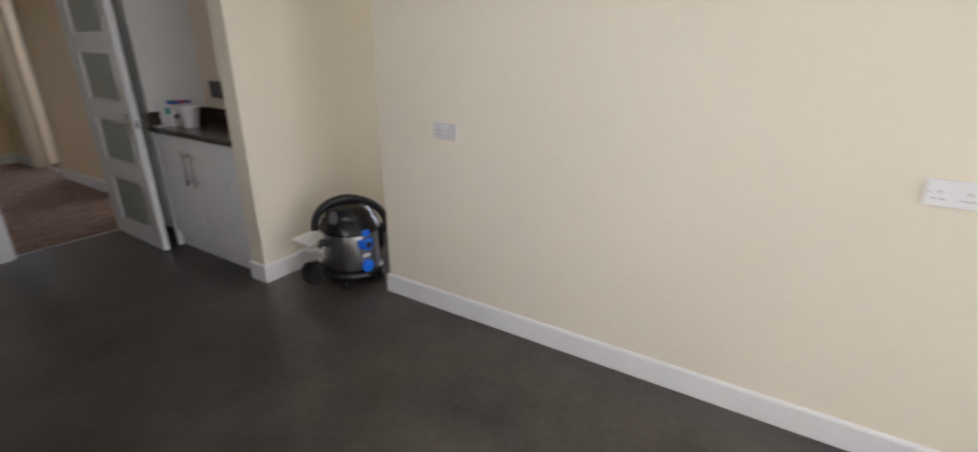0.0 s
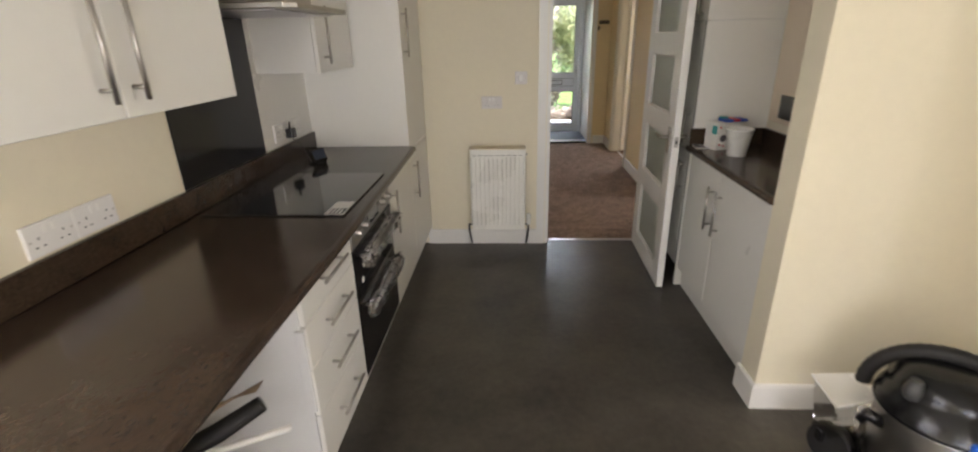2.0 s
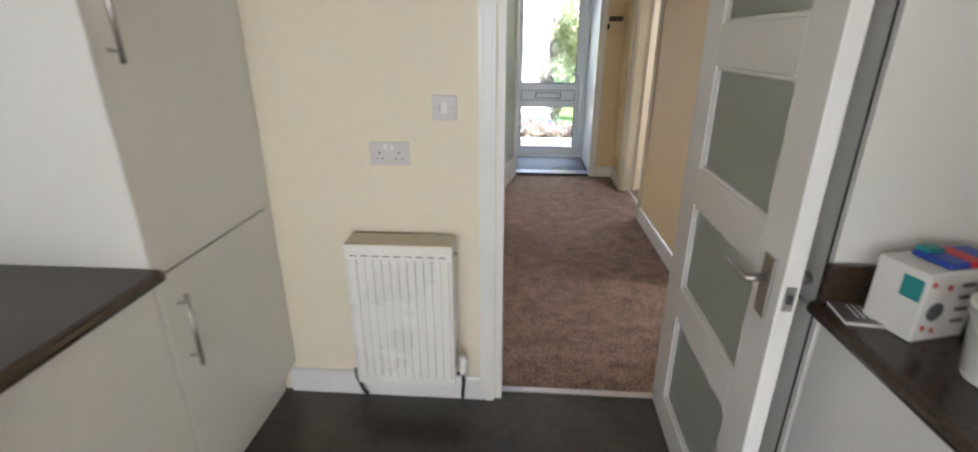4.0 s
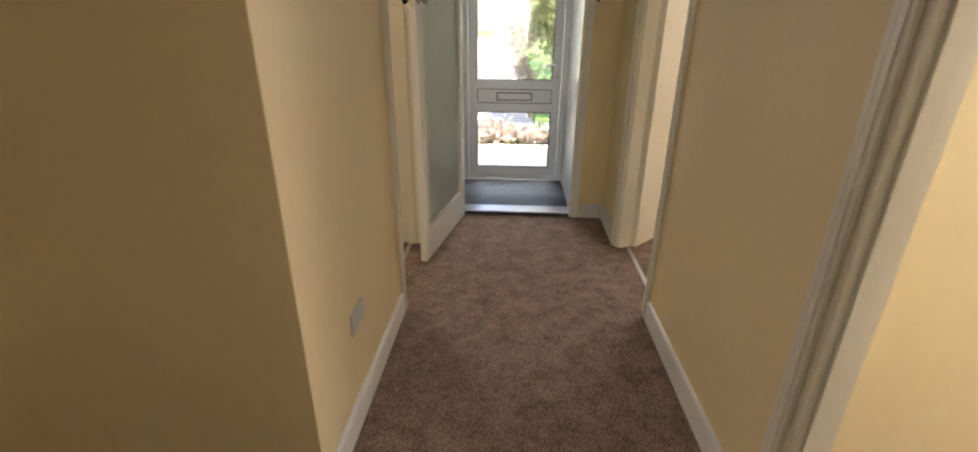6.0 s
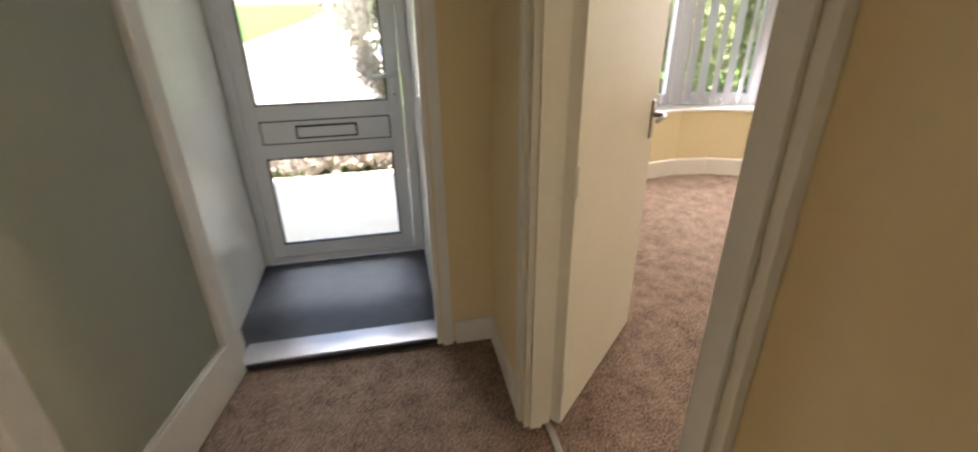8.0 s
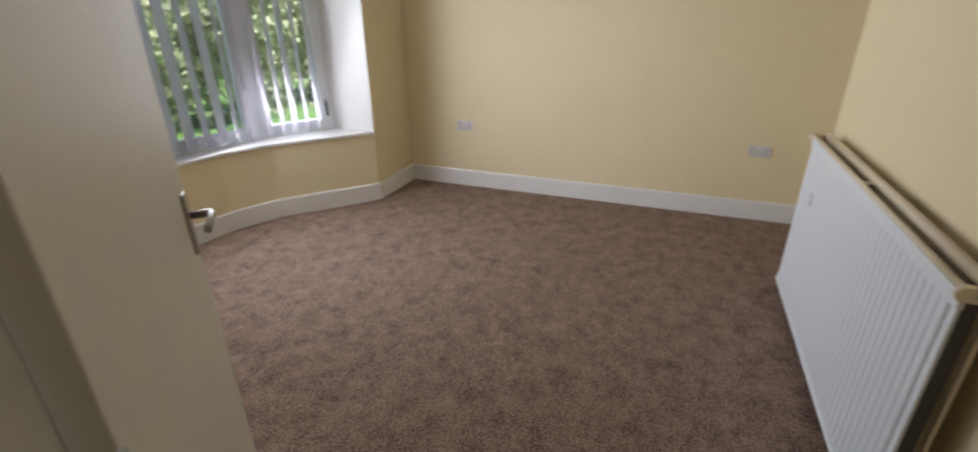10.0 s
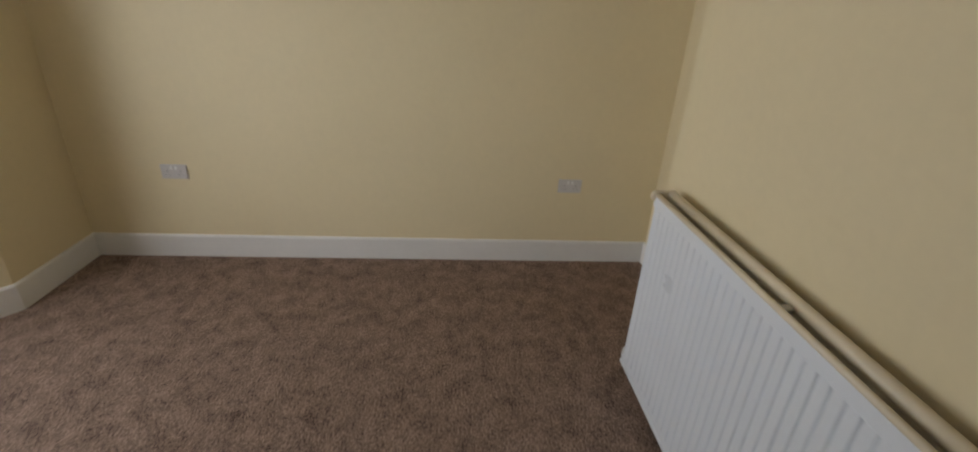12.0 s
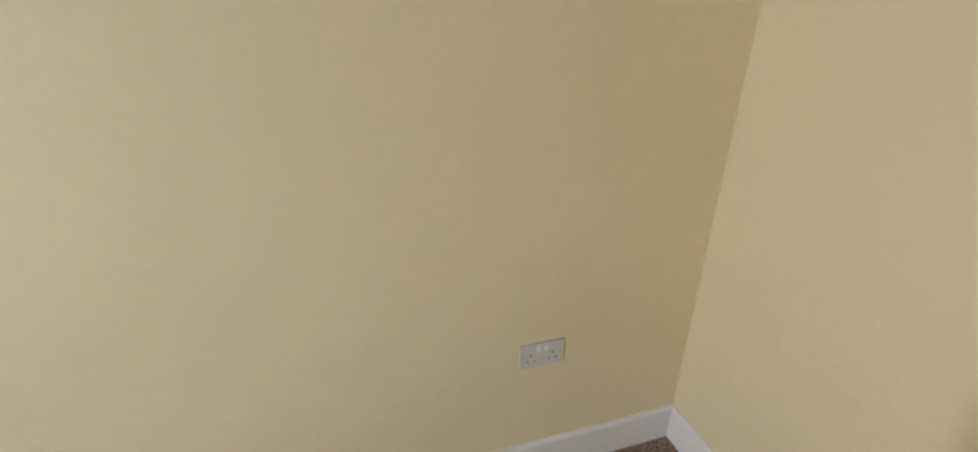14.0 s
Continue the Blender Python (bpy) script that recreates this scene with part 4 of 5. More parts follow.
for y0, y1, hy in ((2.826, 3.358, 3.312), (3.362, 3.792, 3.412)):
    d = part("door", boxes((RX - 0.020, y0, 0.13, RX - 0.002, y1, 0.862)), CAB_WHITE, u, "white satin cabinet front", 0.003, 2)
    bar_handle(d, RX - 0.020, hy, 0.655, 0.235, True, (-1, 0, 0))
solo("plinth", boxes((1.835, 2.824, 0.001, 1.85, 3.796, 0.128)), CAB_WHITE, "white plinth board under the niche cabinet", "plinth", bevel=0.002)
w = thing("worktop", (1.98, 3.31, 0.87), "dark brown worktop with upstand in the niche", "worktop")
bm = bmesh.new()
edge = [(2.198, 0.872), (1.778, 0.872), (1.768, 0.876), (1.762, 0.884), (1.760, 0.892), (1.763, 0.902), (1.770, 0.908), (1.779, 0.910), (2.198, 0.910)]
profile_run(bm, edge, 2.822, 3.797)
part("slab", bm, WORKTOP, w)
part("upstand", boxes((2.178, 2.822, 0.911, 2.199, 3.797, 1.005)), WORKTOP, w, bevel=0.003)
part("upstand", boxes((1.775, 3.777, 0.911, 2.177, 3.797, 1.005)), WORKTOP, w, bevel=0.003)
t = thing("tall_cabinet", (2.0, 4.14, 0), "tall white fridge housing behind the glazed door", "kitchen cabinet", "tall kitchen units")
part("side_panel", boxes((1.795, 3.799, 0.0, 2.199, 3.817, 1.572)), CAB_WHITE, t, bevel=0.001)
part("upper_side_panel", boxes((1.795, 3.799, 1.576, 2.199, 3.817, 2.20)), CAB_WHITE, t, bevel=0.001)
part("carcass", boxes((RX, 3.818, 0.13, 2.199, 4.486, 2.20)), CARCASS, t)
part("door_seal", boxes((RX - 0.027, 3.8172, 0.13, RX - 0.019, 3.8215, 1.572)), BLACK_RUBBER, t, "black door seal")
for z0, z1, hz in ((0.13, 0.862, 0.70), (0.868, 1.572, 1.00), (1.576, 2.19, 1.68)):
    d = part("door", boxes((RX - 0.020, 3.822, z0, RX - 0.002, 4.47, z1)), CAB_WHITE, t, "white satin cabinet front", 0.003, 2)
    bar_handle(d, RX - 0.020, 3.90, hz, 0.2, True, (-1, 0, 0))
nb = thing("niche_panel", (2.19, 3.3, 1.05), "boxed pale panel above the niche worktop with a dark slot", "wall panel")
part("board", boxes((2.170, 2.821, 1.055, 2.199, 3.735, 2.40)), PANEL_CREAM, nb, bevel=0.004)
# Black strip on the board paints the shaded depth of an open slot.
part("dark_slot_inside", boxes((2.1665, 3.318, 1.083, 2.1695, 3.642, 1.203)), BLACK_GLASS, nb, "black strip standing for the dark inside of an open slot", 0.001)

bk = thing("bucket", (1.925, 3.515, 0.911), "white plastic tub with printed sides on the worktop", "bucket")
bm = lathe(bmesh.new(), [(0.044, 0.0), (0.046, 0.003), (0.064, 0.132), (0.067, 0.134), (0.067, 0.142), (0.062, 0.142), (0.060, 0.132), (0.043, 0.008)], 40, (1.925, 3.515, 0.911))
part("tub", bm, WHITE_PLASTIC, bk)
bx = thing("carton", (1.912, 3.698, 0.911), "open white carton with red and teal printing", "box", turn=16)
part("box_body", boxes((-0.065, -0.052, 0.0, 0.065, 0.052, 0.147)), PAPER, bx, bevel=0.002, local=True)
part("printed_side", boxes((-0.0657, -0.045, 0.085, -0.0652, -0.005, 0.13)), TEAL, bx, "teal printed block", local=True)
for x, z in ((-0.045, 0.03), (-0.02, 0.022), (-0.01, 0.115), (-0.05, 0.125)):
    bm = lathe(bmesh.new(), [(0.006, 0), (0.006, 0.0006)], 14)
    bm.transform(pose(x, -0.0521, z, 90, 0, 0))
    part("printed_dot", bm, RED, bx, local=True)
bm = lathe(bmesh.new(), [(0.020, 0), (0.020, 0.0006)], 20)
bm.transform(pose(-0.028, -0.0521, 0.065, 90, 0, 0))
part("printed_disc", bm, GREY_PRINT, bx, "grey printed disc", local=True)
for k in range(4):
    part("printed_row", boxes((0.02, -0.0527, 0.035 + 0.026 * k, 0.052, -0.0522, 0.043 + 0.026 * k)), GREY_PRINT, bx, local=True)
pk = thing("wipes_packet", (1.965, 3.705, 1.0585), "blue and red packet lying on the carton", "packet", turn=12)
part("wrap", boxes((-0.065, -0.040, 0.0, 0.065, 0.040, 0.014)), NAVY, pk, bevel=0.005, steps=2, local=True)
part("red_patch", boxes((-0.02, -0.041, 0.003, 0.015, 0.039, 0.0148)), RED, pk, "red printed patch", local=True)
part("teal_edge", boxes((-0.06, 0.012, 0.0142, -0.02, 0.039, 0.022)), TEAL, pk, "teal flap", local=True)
lf = thing("leaflet", (1.845, 3.725, 0.911), "grey printed leaflet lying on the worktop", "leaflet", turn=-8)
part("sheet", boxes((-0.062, -0.045, 0.0, 0.055, 0.045, 0.006)), PAPER, lf, bevel=0.001, local=True)
part("printed_cover", boxes((-0.060, -0.043, 0.0062, 0.053, 0.043, 0.007)), GREY_PRINT, lf, "grey printed cover", local=True)
for k in range(3):
    part("printed_line", boxes((-0.03 + 0.012 * k, -0.02, 0.0072, -0.026 + 0.012 * k, 0.035, 0.0076)), PAPER, lf, local=True)


# ---- doors ----
def lever(parent, x, y, z, side, reach, plate=(0.038, 0.15), local=True):
    """A lever handle on a backplate; side: the way out of the leaf along local y; reach: the way the lever points along local x."""
    w2, h2 = plate[0] / 2, plate[1] / 2
    a, b = sorted((y, y + side * 0.008))
    h = part("handle_plate", boxes((x - w2, a, z - h2, x + w2, b, z + h2)), STEEL, parent, "steel handle backplate", 0.003, 2, local)
    bm = bmesh.new()
    tube(bm, [(x, y + side * 0.008, z + 0.02), (x, y + side * 0.050, z + 0.02), (x + reach * 0.018, y + side * 0.055, z + 0.02), (x + reach * 0.11, y + side * 0.052, z + 0.02)],
         [0.010, 0.0095, 0.0095, 0.008], 12)
    part("lever", bm, STEEL, h, "steel lever", local=local)
    return h


def door_leaf(name, place, turn, width, height, thick, label, mat, start=0.0):
    """A flush leaf; local x runs from the hinge to the lock edge, local y through the leaf."""
    t = thing(name, place, label, "door", "", turn, "structure")
    part("leaf", boxes((start, -thick / 2, 0.008, width, thick / 2, height)), mat, t, bevel=0.003, steps=2, local=True)
    for z in (0.22, 0.98, 1.75):
        bm = bmesh.new()
        tube(bm, [(start - 0.004, -thick / 2 - 0.003, z - 0.045), (start - 0.004, -thick / 2 - 0.003, z + 0.045)], 0.007, 10)
        part("hinge", bm, GLOSS_WHITE, t, "painted butt hinge", local=True)
    return t


def glazed_leaf(name, place, turn, width, height, thick, panes, stile, rails, label, mat, pane_mat):
    """A framed leaf; panes: (z from, z to) rows."""
    t = thing(name, place, label, "door", "", turn, "structure")
    h = thick / 2
    part("stile", boxes((0, -h, 0.008, stile, h, height)), mat, t, bevel=0.003, steps=2, local=True)
    part("stile", boxes((width - stile, -h, 0.008, width, h, height)), mat, t, bevel=0.003, steps=2, local=True)
    zs = [0.008] + [v for p in panes for v in p] + [height]
    for a, b in zip(zs[::2], zs[1::2]):
        part("rail", boxes((stile, -h, a, width - stile, h, b)), mat, t, bevel=0.002, local=True)
    for a, b in panes:
        p = part("pane", boxes((stile, -0.003, a, width - stile, 0.003, b)), pane_mat, t, "frosted glass pane", local=True)
        for s in (-1, 1):
            lo, hi = sorted((s * 0.004, s * 0.013))
            part("glazing_bead", boxes((stile, lo, a, stile + 0.012, hi, b), (width - stile - 0.012, lo, a, width - stile, hi, b),
                                       (stile + 0.012, lo, a, width - stile - 0.012, hi, a + 0.012), (stile + 0.012, lo, b - 0.012, width - stile - 0.012, hi, b)), mat, p, local=True)
    return t


k = glazed_leaf("door_1", (1.708, 4.523, 0), -91.5, 0.775, 1.985, 0.040, [(0.135, 0.50), (0.625, 0.945), (1.07, 1.395), (1.515, 1.84)], 0.135, 0, "white glazed kitchen door standing open, four frosted panes", GLOSS_WHITE, FROSTED)
lever(k, 0.713, -0.020, 0.935, -1, -1, (0.05, 0.15))
lever(k, 0.713, 0.020, 0.935, 1, -1, (0.05, 0.15))
part("latch_plate", boxes((0.7752, -0.011, 0.905, 0.7775, 0.011, 0.965)), STEEL, k, "steel latch plate", local=True)
part("latch_bolt", boxes((0.7772, -0.006, 0.925, 0.783, 0.006, 0.945)), GREY_PLASTIC, k, local=True)

g = glazed_leaf("door_2", (1.012, 8.292, 0), -100.6, 0.885, 2.03, 0.042, [(0.215, 1.93)], 0.085, 0, "white lobby door standing open, one tall frosted pane", GLOSS_WHITE, FROSTED)
for s in (-1, 1):
    bm = lathe(bmesh.new(), [(0.018, 0), (0.018, 0.004), (0.008, 0.008), (0.008, 0.022), (0.017, 0.032), (0.017, 0.042), (0.008, 0.048)], 20)
    bm.transform(pose(0.845, s * 0.021, 1.54, -90 * s, 0, 0))
    part("knob", bm, BLACK_PLASTIC if s < 0 else STEEL, g, "small round door knob", local=True)
part("lock_plate", boxes((0.8852, -0.011, 1.51, 0.8868, 0.011, 1.57)), STEEL, g, "steel lock plate", local=True)

r = door_leaf("door_3", (2.246, 7.738, 0), 44.8, 0.757, 1.985, 0.042, "cream painted flush door standing open into the bay room", DOOR_CREAM)
lever(r, 0.705, -0.021, 1.02, -1, -1)
lever(r, 0.705, 0.021, 1.02, 1, -1)
r = door_leaf("door_4", (0.605, 7.752, 0), 136.0, 0.775, 1.985, 0.042, "white painted flush door standing open into the other room", GLOSS_WHITE)
lever(r, 0.720, 0.021, 1.03, 1, -1)
lever(r, 0.720, -0.021, 1.03, -1, -1)
# Leaf set open to let the added room's fill light through.
r = door_leaf("door_5", (2.262, 4.862, 0), 4.0, 0.735, 1.985, 0.040, "white painted flush door set open into the added side room", GLOSS_WHITE)
lever(r, 0.685, 0.020, 1.02, 1, -1)

# front door
fd = thing("door_6", (1.405, 9.26, 0), "white plastic front door with two clear panes and a letterbox", "door", "", 0, "structure")
FY0, FY1 = 9.225, 9.285
fr = part("frame", boxes((0.932, FY0, 0.018, 0.985, FY1, 2.098), (1.828, FY0, 0.018, 1.883, FY1, 2.098), (0.985, FY0, 2.04, 1.828, FY1, 2.098), (0.985, FY0, 0.018, 1.828, FY1, 0.055)),
          UPVC, fd, bevel=0.004)
L0, L1, I0, I1 = 0.989, 1.824, 1.065, 1.748
SY = FY0 + 0.008
leaf = part("leaf", boxes((L0, SY, 0.058, I0, FY1 - 0.006, 2.036), (I1, SY, 0.058, L1, FY1 - 0.006, 2.036), (I0, SY, 0.058, I1, FY1 - 0.006, 0.140),
                          (I0, SY, 0.668, I1, FY1 - 0.006, 0.955), (I0, SY, 1.955, I1, FY1 - 0.006, 2.036)), UPVC, fd, bevel=0.003)
for z0, z1 in ((0.140, 0.668), (0.955, 1.955)):
    p = part("pane", boxes((I0, 9.252, z0, I1, 9.258, z1)), CLEAR, fd, "clear glass pane")
    p.visible_shadow = False
    part("gasket", boxes((I0, SY - 0.002, z0, I0 + 0.008, 9.251, z1), (I1 - 0.008, SY - 0.002, z0, I1, 9.251, z1), (I0 + 0.008, SY - 0.002, z0, I1 - 0.008, 9.251, z0 + 0.008),
                         (I0 + 0.008, SY - 0.002, z1 - 0.008, I1 - 0.008, 9.251, z1)), GASKET, p, "dark glazing gasket")
part("mid_panel", boxes((I0 + 0.006, SY - 0.004, 0.752, I1 - 0.006, SY - 0.0005, 0.868)), UPVC, leaf, bevel=0.002)
part("panel_outline", boxes((I0, SY - 0.0025, 0.746, I0 + 0.006, SY - 0.0004, 0.874), (I1 - 0.006, SY - 0.0025, 0.746, I1, SY - 0.0004, 0.874),
                            (I0 + 0.006, SY - 0.0025, 0.746, I1 - 0.006, SY - 0.0004, 0.752), (I0 + 0.006, SY - 0.0025, 0.868, I1 - 0.006, SY - 0.0004, 0.874)), GASKET, leaf)
lb = part("letterbox", boxes((1.245, SY - 0.012, 0.772, 1.57, SY - 0.0045, 0.846)), GASKET, fd, "letterbox with dark surround", 0.003)
part("flap", boxes((1.256, SY - 0.016, 0.782, 1.559, SY - 0.0125, 0.836)), UPVC, lb, "white letterbox flap", 0.002)
bm = boxes((1.772, SY - 0.010, 0.93, 1.80, SY - 0.0005, 1.15))
hp = part("handle_plate", bm, UPVC, fd, bevel=0.003)
bm = bmesh.new()
tube(bm, [(1.786, SY - 0.01, 1.09), (1.786, SY - 0.05, 1.09), (1.68, SY - 0.052, 1.09)], 0.009, 10)
part("lever", bm, UPVC, hp)
bm = lathe(bmesh.new(), [(0.009, 0), (0.009, 0.004)], 14)
bm.transform(pose(1.786, SY - 0.010, 0.985, 90, 0, 0))
part("lock_cylinder", bm, STEEL, hp)

hk = thing("key_rack", (2.03, 8.28, 1.66), "small dark wooden key rack on the hall end wall", "key rack")
part("board", boxes((1.96, 8.270, 1.655, 2.095, 8.2985, 1.70)), BARK, hk, bevel=0.003)
for x in (1.985, 2.03, 2.075):
    bm = bmesh.new()
    tube(bm, [(x, 8.270, 1.672), (x, 8.252, 1.668), (x, 8.248, 1.685)], 0.004, 8)
    part("hook", bm, STEEL, hk)
dc = thing("door_contact", (1.93, 8.29, 1.60), "small dark contact box beside the lobby casing", "sensor")
part("body", boxes((1.945, 8.285, 1.575, 1.965, 8.2985, 1.63)), BLACK_PLASTIC, dc, bevel=0.003)

# ---- vacuum cleaner ----
VC = (2.150, 2.265)
v = thing("vacuum_cleaner", (VC[0], VC[1], 0), "steel drum vacuum cleaner with black head, blue clips and coiled hose", "vacuum cleaner")
bm = lathe(bmesh.new(), [(0.150, 0.045), (0.195, 0.05), (0.205, 0.07), (0.200, 0.095), (0.178, 0.11)], 40, (*VC, 0))
part("base", bm, BLACK_PLASTIC, v, "black plastic base ring")
bm = lathe(bmesh.new(), [(0.172, 0.105), (0.174, 0.12), (0.174, 0.325), (0.170, 0.335)], 48, (*VC, 0))
part("drum", bm, material("dark_brushed_steel", (0.30, 0.29, 0.28), 0.30, 1.0, vary=0.12, coarse=6, fine=180), v, "brushed steel drum")
bm = lathe(bmesh.new(), [(0.184, 0.335), (0.192, 0.342), (0.193, 0.352), (0.188, 0.356), (0.188, 0.372), (0.176, 0.380), (0.173, 0.405), (0.156, 0.412), (0.150, 0.440), (0.128, 0.474), (0.090, 0.492), (0.045, 0.500), (0.001, 0.501)], 48, (*VC, 0))
hd = part("motor_head", bm, BLACK_PLASTIC, v, "glossy black domed head")
bm = bmesh.new()
tube(bm, [(VC[0] - 0.13, VC[1] - 0.02, 0.40), (VC[0] - 0.15, VC[1] - 0.03, 0.44), (VC[0] - 0.145, VC[1] - 0.03, 0.475)], [0.03, 0.028, 0.018], 10)
part("cable_winder", bm, GREY_PLASTIC, hd)
face = math.atan2(0.25 - VC[1], 0.60 - VC[0]) + 0.42
fx, fy = math.cos(face), math.sin(face)
for rad, z, w2, h2, d, tone, nm in ((0.176, 0.350, 0.026, 0.019, 0.030, BLUE, "clip"), (0.172, 0.283, 0.050, 0.026, 0.026, BLUE, "hose_inlet"),
                                    (0.174, 0.20, 0.040, 0.05, 0.006, GREY_PRINT, "badge")):
    bm = boxes((-w2, -0.002, -h2, w2, d, h2))
    bm.transform(Matrix.Translation((VC[0] + fx * rad, VC[1] + fy * rad, z)) @ Matrix.Rotation(face - math.pi / 2, 4, "Z"))
    part(nm, bm, tone, v, "bright blue plastic " + nm.replace("_", " ") if tone is BLUE else "dark printed badge", 0.008, 2)
bm = lathe(bmesh.new(), [(0.030, 0), (0.040, 0.006), (0.041, 0.020), (0.034, 0.026)], 24)
bm.transform(Matrix.Translation((VC[0] + fx * 0.178, VC[1] + fy * 0.178, 0.140)) @ Matrix.Rotation(face - math.pi / 2, 4, "Z") @ Matrix.Rotation(-math.pi / 2, 4, "X"))
part("foot_clip", bm, BLUE, v, "bright blue round foot clip")
bm = lathe(bmesh.new(), [(0.020, 0), (0.020, 0.002)], 20)
bm.transform(Matrix.Translation((VC[0] + fx * 0.219, VC[1] + fy * 0.219, 0.283)) @ Matrix.Rotation(face - math.pi / 2, 4, "Z") @ Matrix.Rotation(-math.pi / 2, 4, "X"))
part("inlet_hole", bm, BLACK_RUBBER, v, "dark hose inlet hole")
bm = lathe(bmesh.new(), [(0.034, 0), (0.036, 0.014), (0.028, 0.019)], 24)
bm.transform(Matrix.Translation((VC[0] + fx * 0.198, VC[1] + fy * 0.198, 0.283)) @ Matrix.Rotation(face - math.pi / 2, 4, "Z") @ Matrix.Rotation(-math.pi / 2, 4, "X"))
part("inlet_ring", bm, BLUE, v, "bright blue inlet ring")
bm = boxes((-0.026, 0, -0.012, 0.026, 0.003, 0.012))
bm.transform(Matrix.Translation((VC[0] + fx * 0.181, VC[1] + fy * 0.181, 0.205)) @ Matrix.Rotation(face - math.pi / 2, 4, "Z"))
part("badge_plate", bm, WHITE_PLASTIC, v, "pale oval badge", 0.005)
for k in range(4):
    a = face + 0.78 + k * math.pi / 2
    cx, cy = VC[0] + 0.175 * math.cos(a), VC[1] + 0.175 * math.sin(a)
    bm = bmesh.new()
    s = Vector((-math.sin(a), math.cos(a), 0)) * 0.012
    tube(bm, [Vector((cx, cy, 0.026)) - s, Vector((cx, cy, 0.026)) + s], 0.025, 16)
    part("castor", bm, BLACK_RUBBER, v, "small black castor")
for s in (-1,):
    cx, cy = VC[0] - 0.215, VC[1] + 0.145
    bm = bmesh.new()
    tube(bm, [(cx - 0.02, cy - 0.012, 0.075), (cx + 0.02, cy + 0.012, 0.075)], 0.074, 24)
    part("rear_wheel", bm, BLACK_RUBBER, v, "large black wheel")
bm, pts = bmesh.new(), []
for i in range(60):
    a = i / 59
    ang = math.pi * (1.02 - 1.18 * a)
    pts.append((VC[0] + 0.01 + 0.205 * math.cos(ang) * 0.80 + 0.16 * max(0, a - 0.55), VC[1] + 0.03 - 0.13 * math.cos(ang), 0.345 + 0.172 * max(math.sin(ang), -0.6)))
tube(bm, pts, [0.024 + 0.0025 * (i % 2) for i in range(60)], 14)
part("hose", bm, BLACK_RUBBER, v, "ribbed black hose looped over the head")
bm = bmesh.new()
tube(bm, [(VC[0] + 0.22, VC[1] - 0.05, 0.30), (VC[0] + 0.25, VC[1] - 0.02, 0.16), (VC[0] + 0.21, VC[1] + 0.04, 0.05), (VC[0] + 0.05, VC[1] + 0.17, 0.03)], 0.024, 12)
part("hose_tail", bm, BLACK_RUBBER, v)
bm = prism([(1.865, 2.335), (2.015, 2.375), (2.055, 2.515), (1.88, 2.505)], 0.125, 0.285)
for q in bm.verts:
    if q.co.z < 0.2:
        q.co = q.co.lerp(Vector((1.96, 2.435, q.co.z)), 0.25)
part("clear_tank", bm, LOUVRE, v, "cloudy clear plastic caddy behind the drum", 0.008)
part("tank_rim", prism([(1.857, 2.327), (2.02, 2.368), (2.063, 2.523), (1.872, 2.513)], 0.2865, 0.296), WHITE_PLASTIC, v, "pale rim", 0.002)
bm = bmesh.new()
tube(bm, [(VC[0] - 0.16, VC[1] + 0.02, 0.27), (VC[0] - 0.215, VC[1] + 0.03, 0.30), (VC[0] - 0.23, VC[1] + 0.035, 0.27)], [0.02, 0.022, 0.016], 10)
part("carry_grip", bm, BLACK_PLASTIC, v)
part("tank_support", boxes((1.89, 2.41, 0.07, 2.03, 2.47, 0.124)), BLACK_PLASTIC, v, bevel=0.006)
v.matrix_basis = BASE[v] @ Matrix.Diagonal((0.98, 0.98, 1.05, 1))


# ---- bay window ----
def window_facet(name, a, b, z0, z1, lights, label):
    """A plastic window between plan points a and b: frame, mullions, panes. Local x runs from a to b, local -y faces the room."""
    ax, ay = a
    bx_, by = b
    w = math.hypot(bx_ - ax, by - ay)
    t = thing(name, (ax, ay, z0), label, "window", "", math.degrees(math.atan2(by - ay, bx_ - ax)), "structure")
    h, f = z1 - z0, 0.055
    part("window_frame", boxes((0, -0.03, 0, f, 0.035, h), (w - f, -0.03, 0, w, 0.035, h), (f, -0.03, 0, w - f, 0.035, f), (f, -0.03, h - f, w - f, 0.035, h)), UPVC, t, bevel=0.003, local=True)
    step = (w - 2 * f) / lights
    for k in range(lights):
        x0, x1 = f + k * step, f + (k + 1) * step
        if k:
            part("mullion", boxes((x0 - 0.03, -0.028, f, x0 + 0.03, 0.033, h - f)), UPVC, t, bevel=0.003, local=True)
        a0, a1 = x0 + (0.031 if k else 0), x1 - (0.031 if k < lights - 1 else 0)
        part("sash", boxes((a0, -0.036, f, a0 + 0.038, 0.02, h - f), (a1 - 0.038, -0.036, f, a1, 0.02, h - f), (a0 + 0.038, -0.036, f, a1 - 0.038, 0.02, f + 0.038),
                           (a0 + 0.038, -0.036, h - f - 0.038, a1 - 0.038, 0.02, h - f)), UPVC, t, bevel=0.002, local=True)
        p = part("pane", boxes((a0 + 0.038, -0.004, f + 0.038, a1 - 0.038, 0.002, h - f - 0.038)), CLEAR, t, "clear glass pane", local=True)
        p.visible_shadow = False
    return t


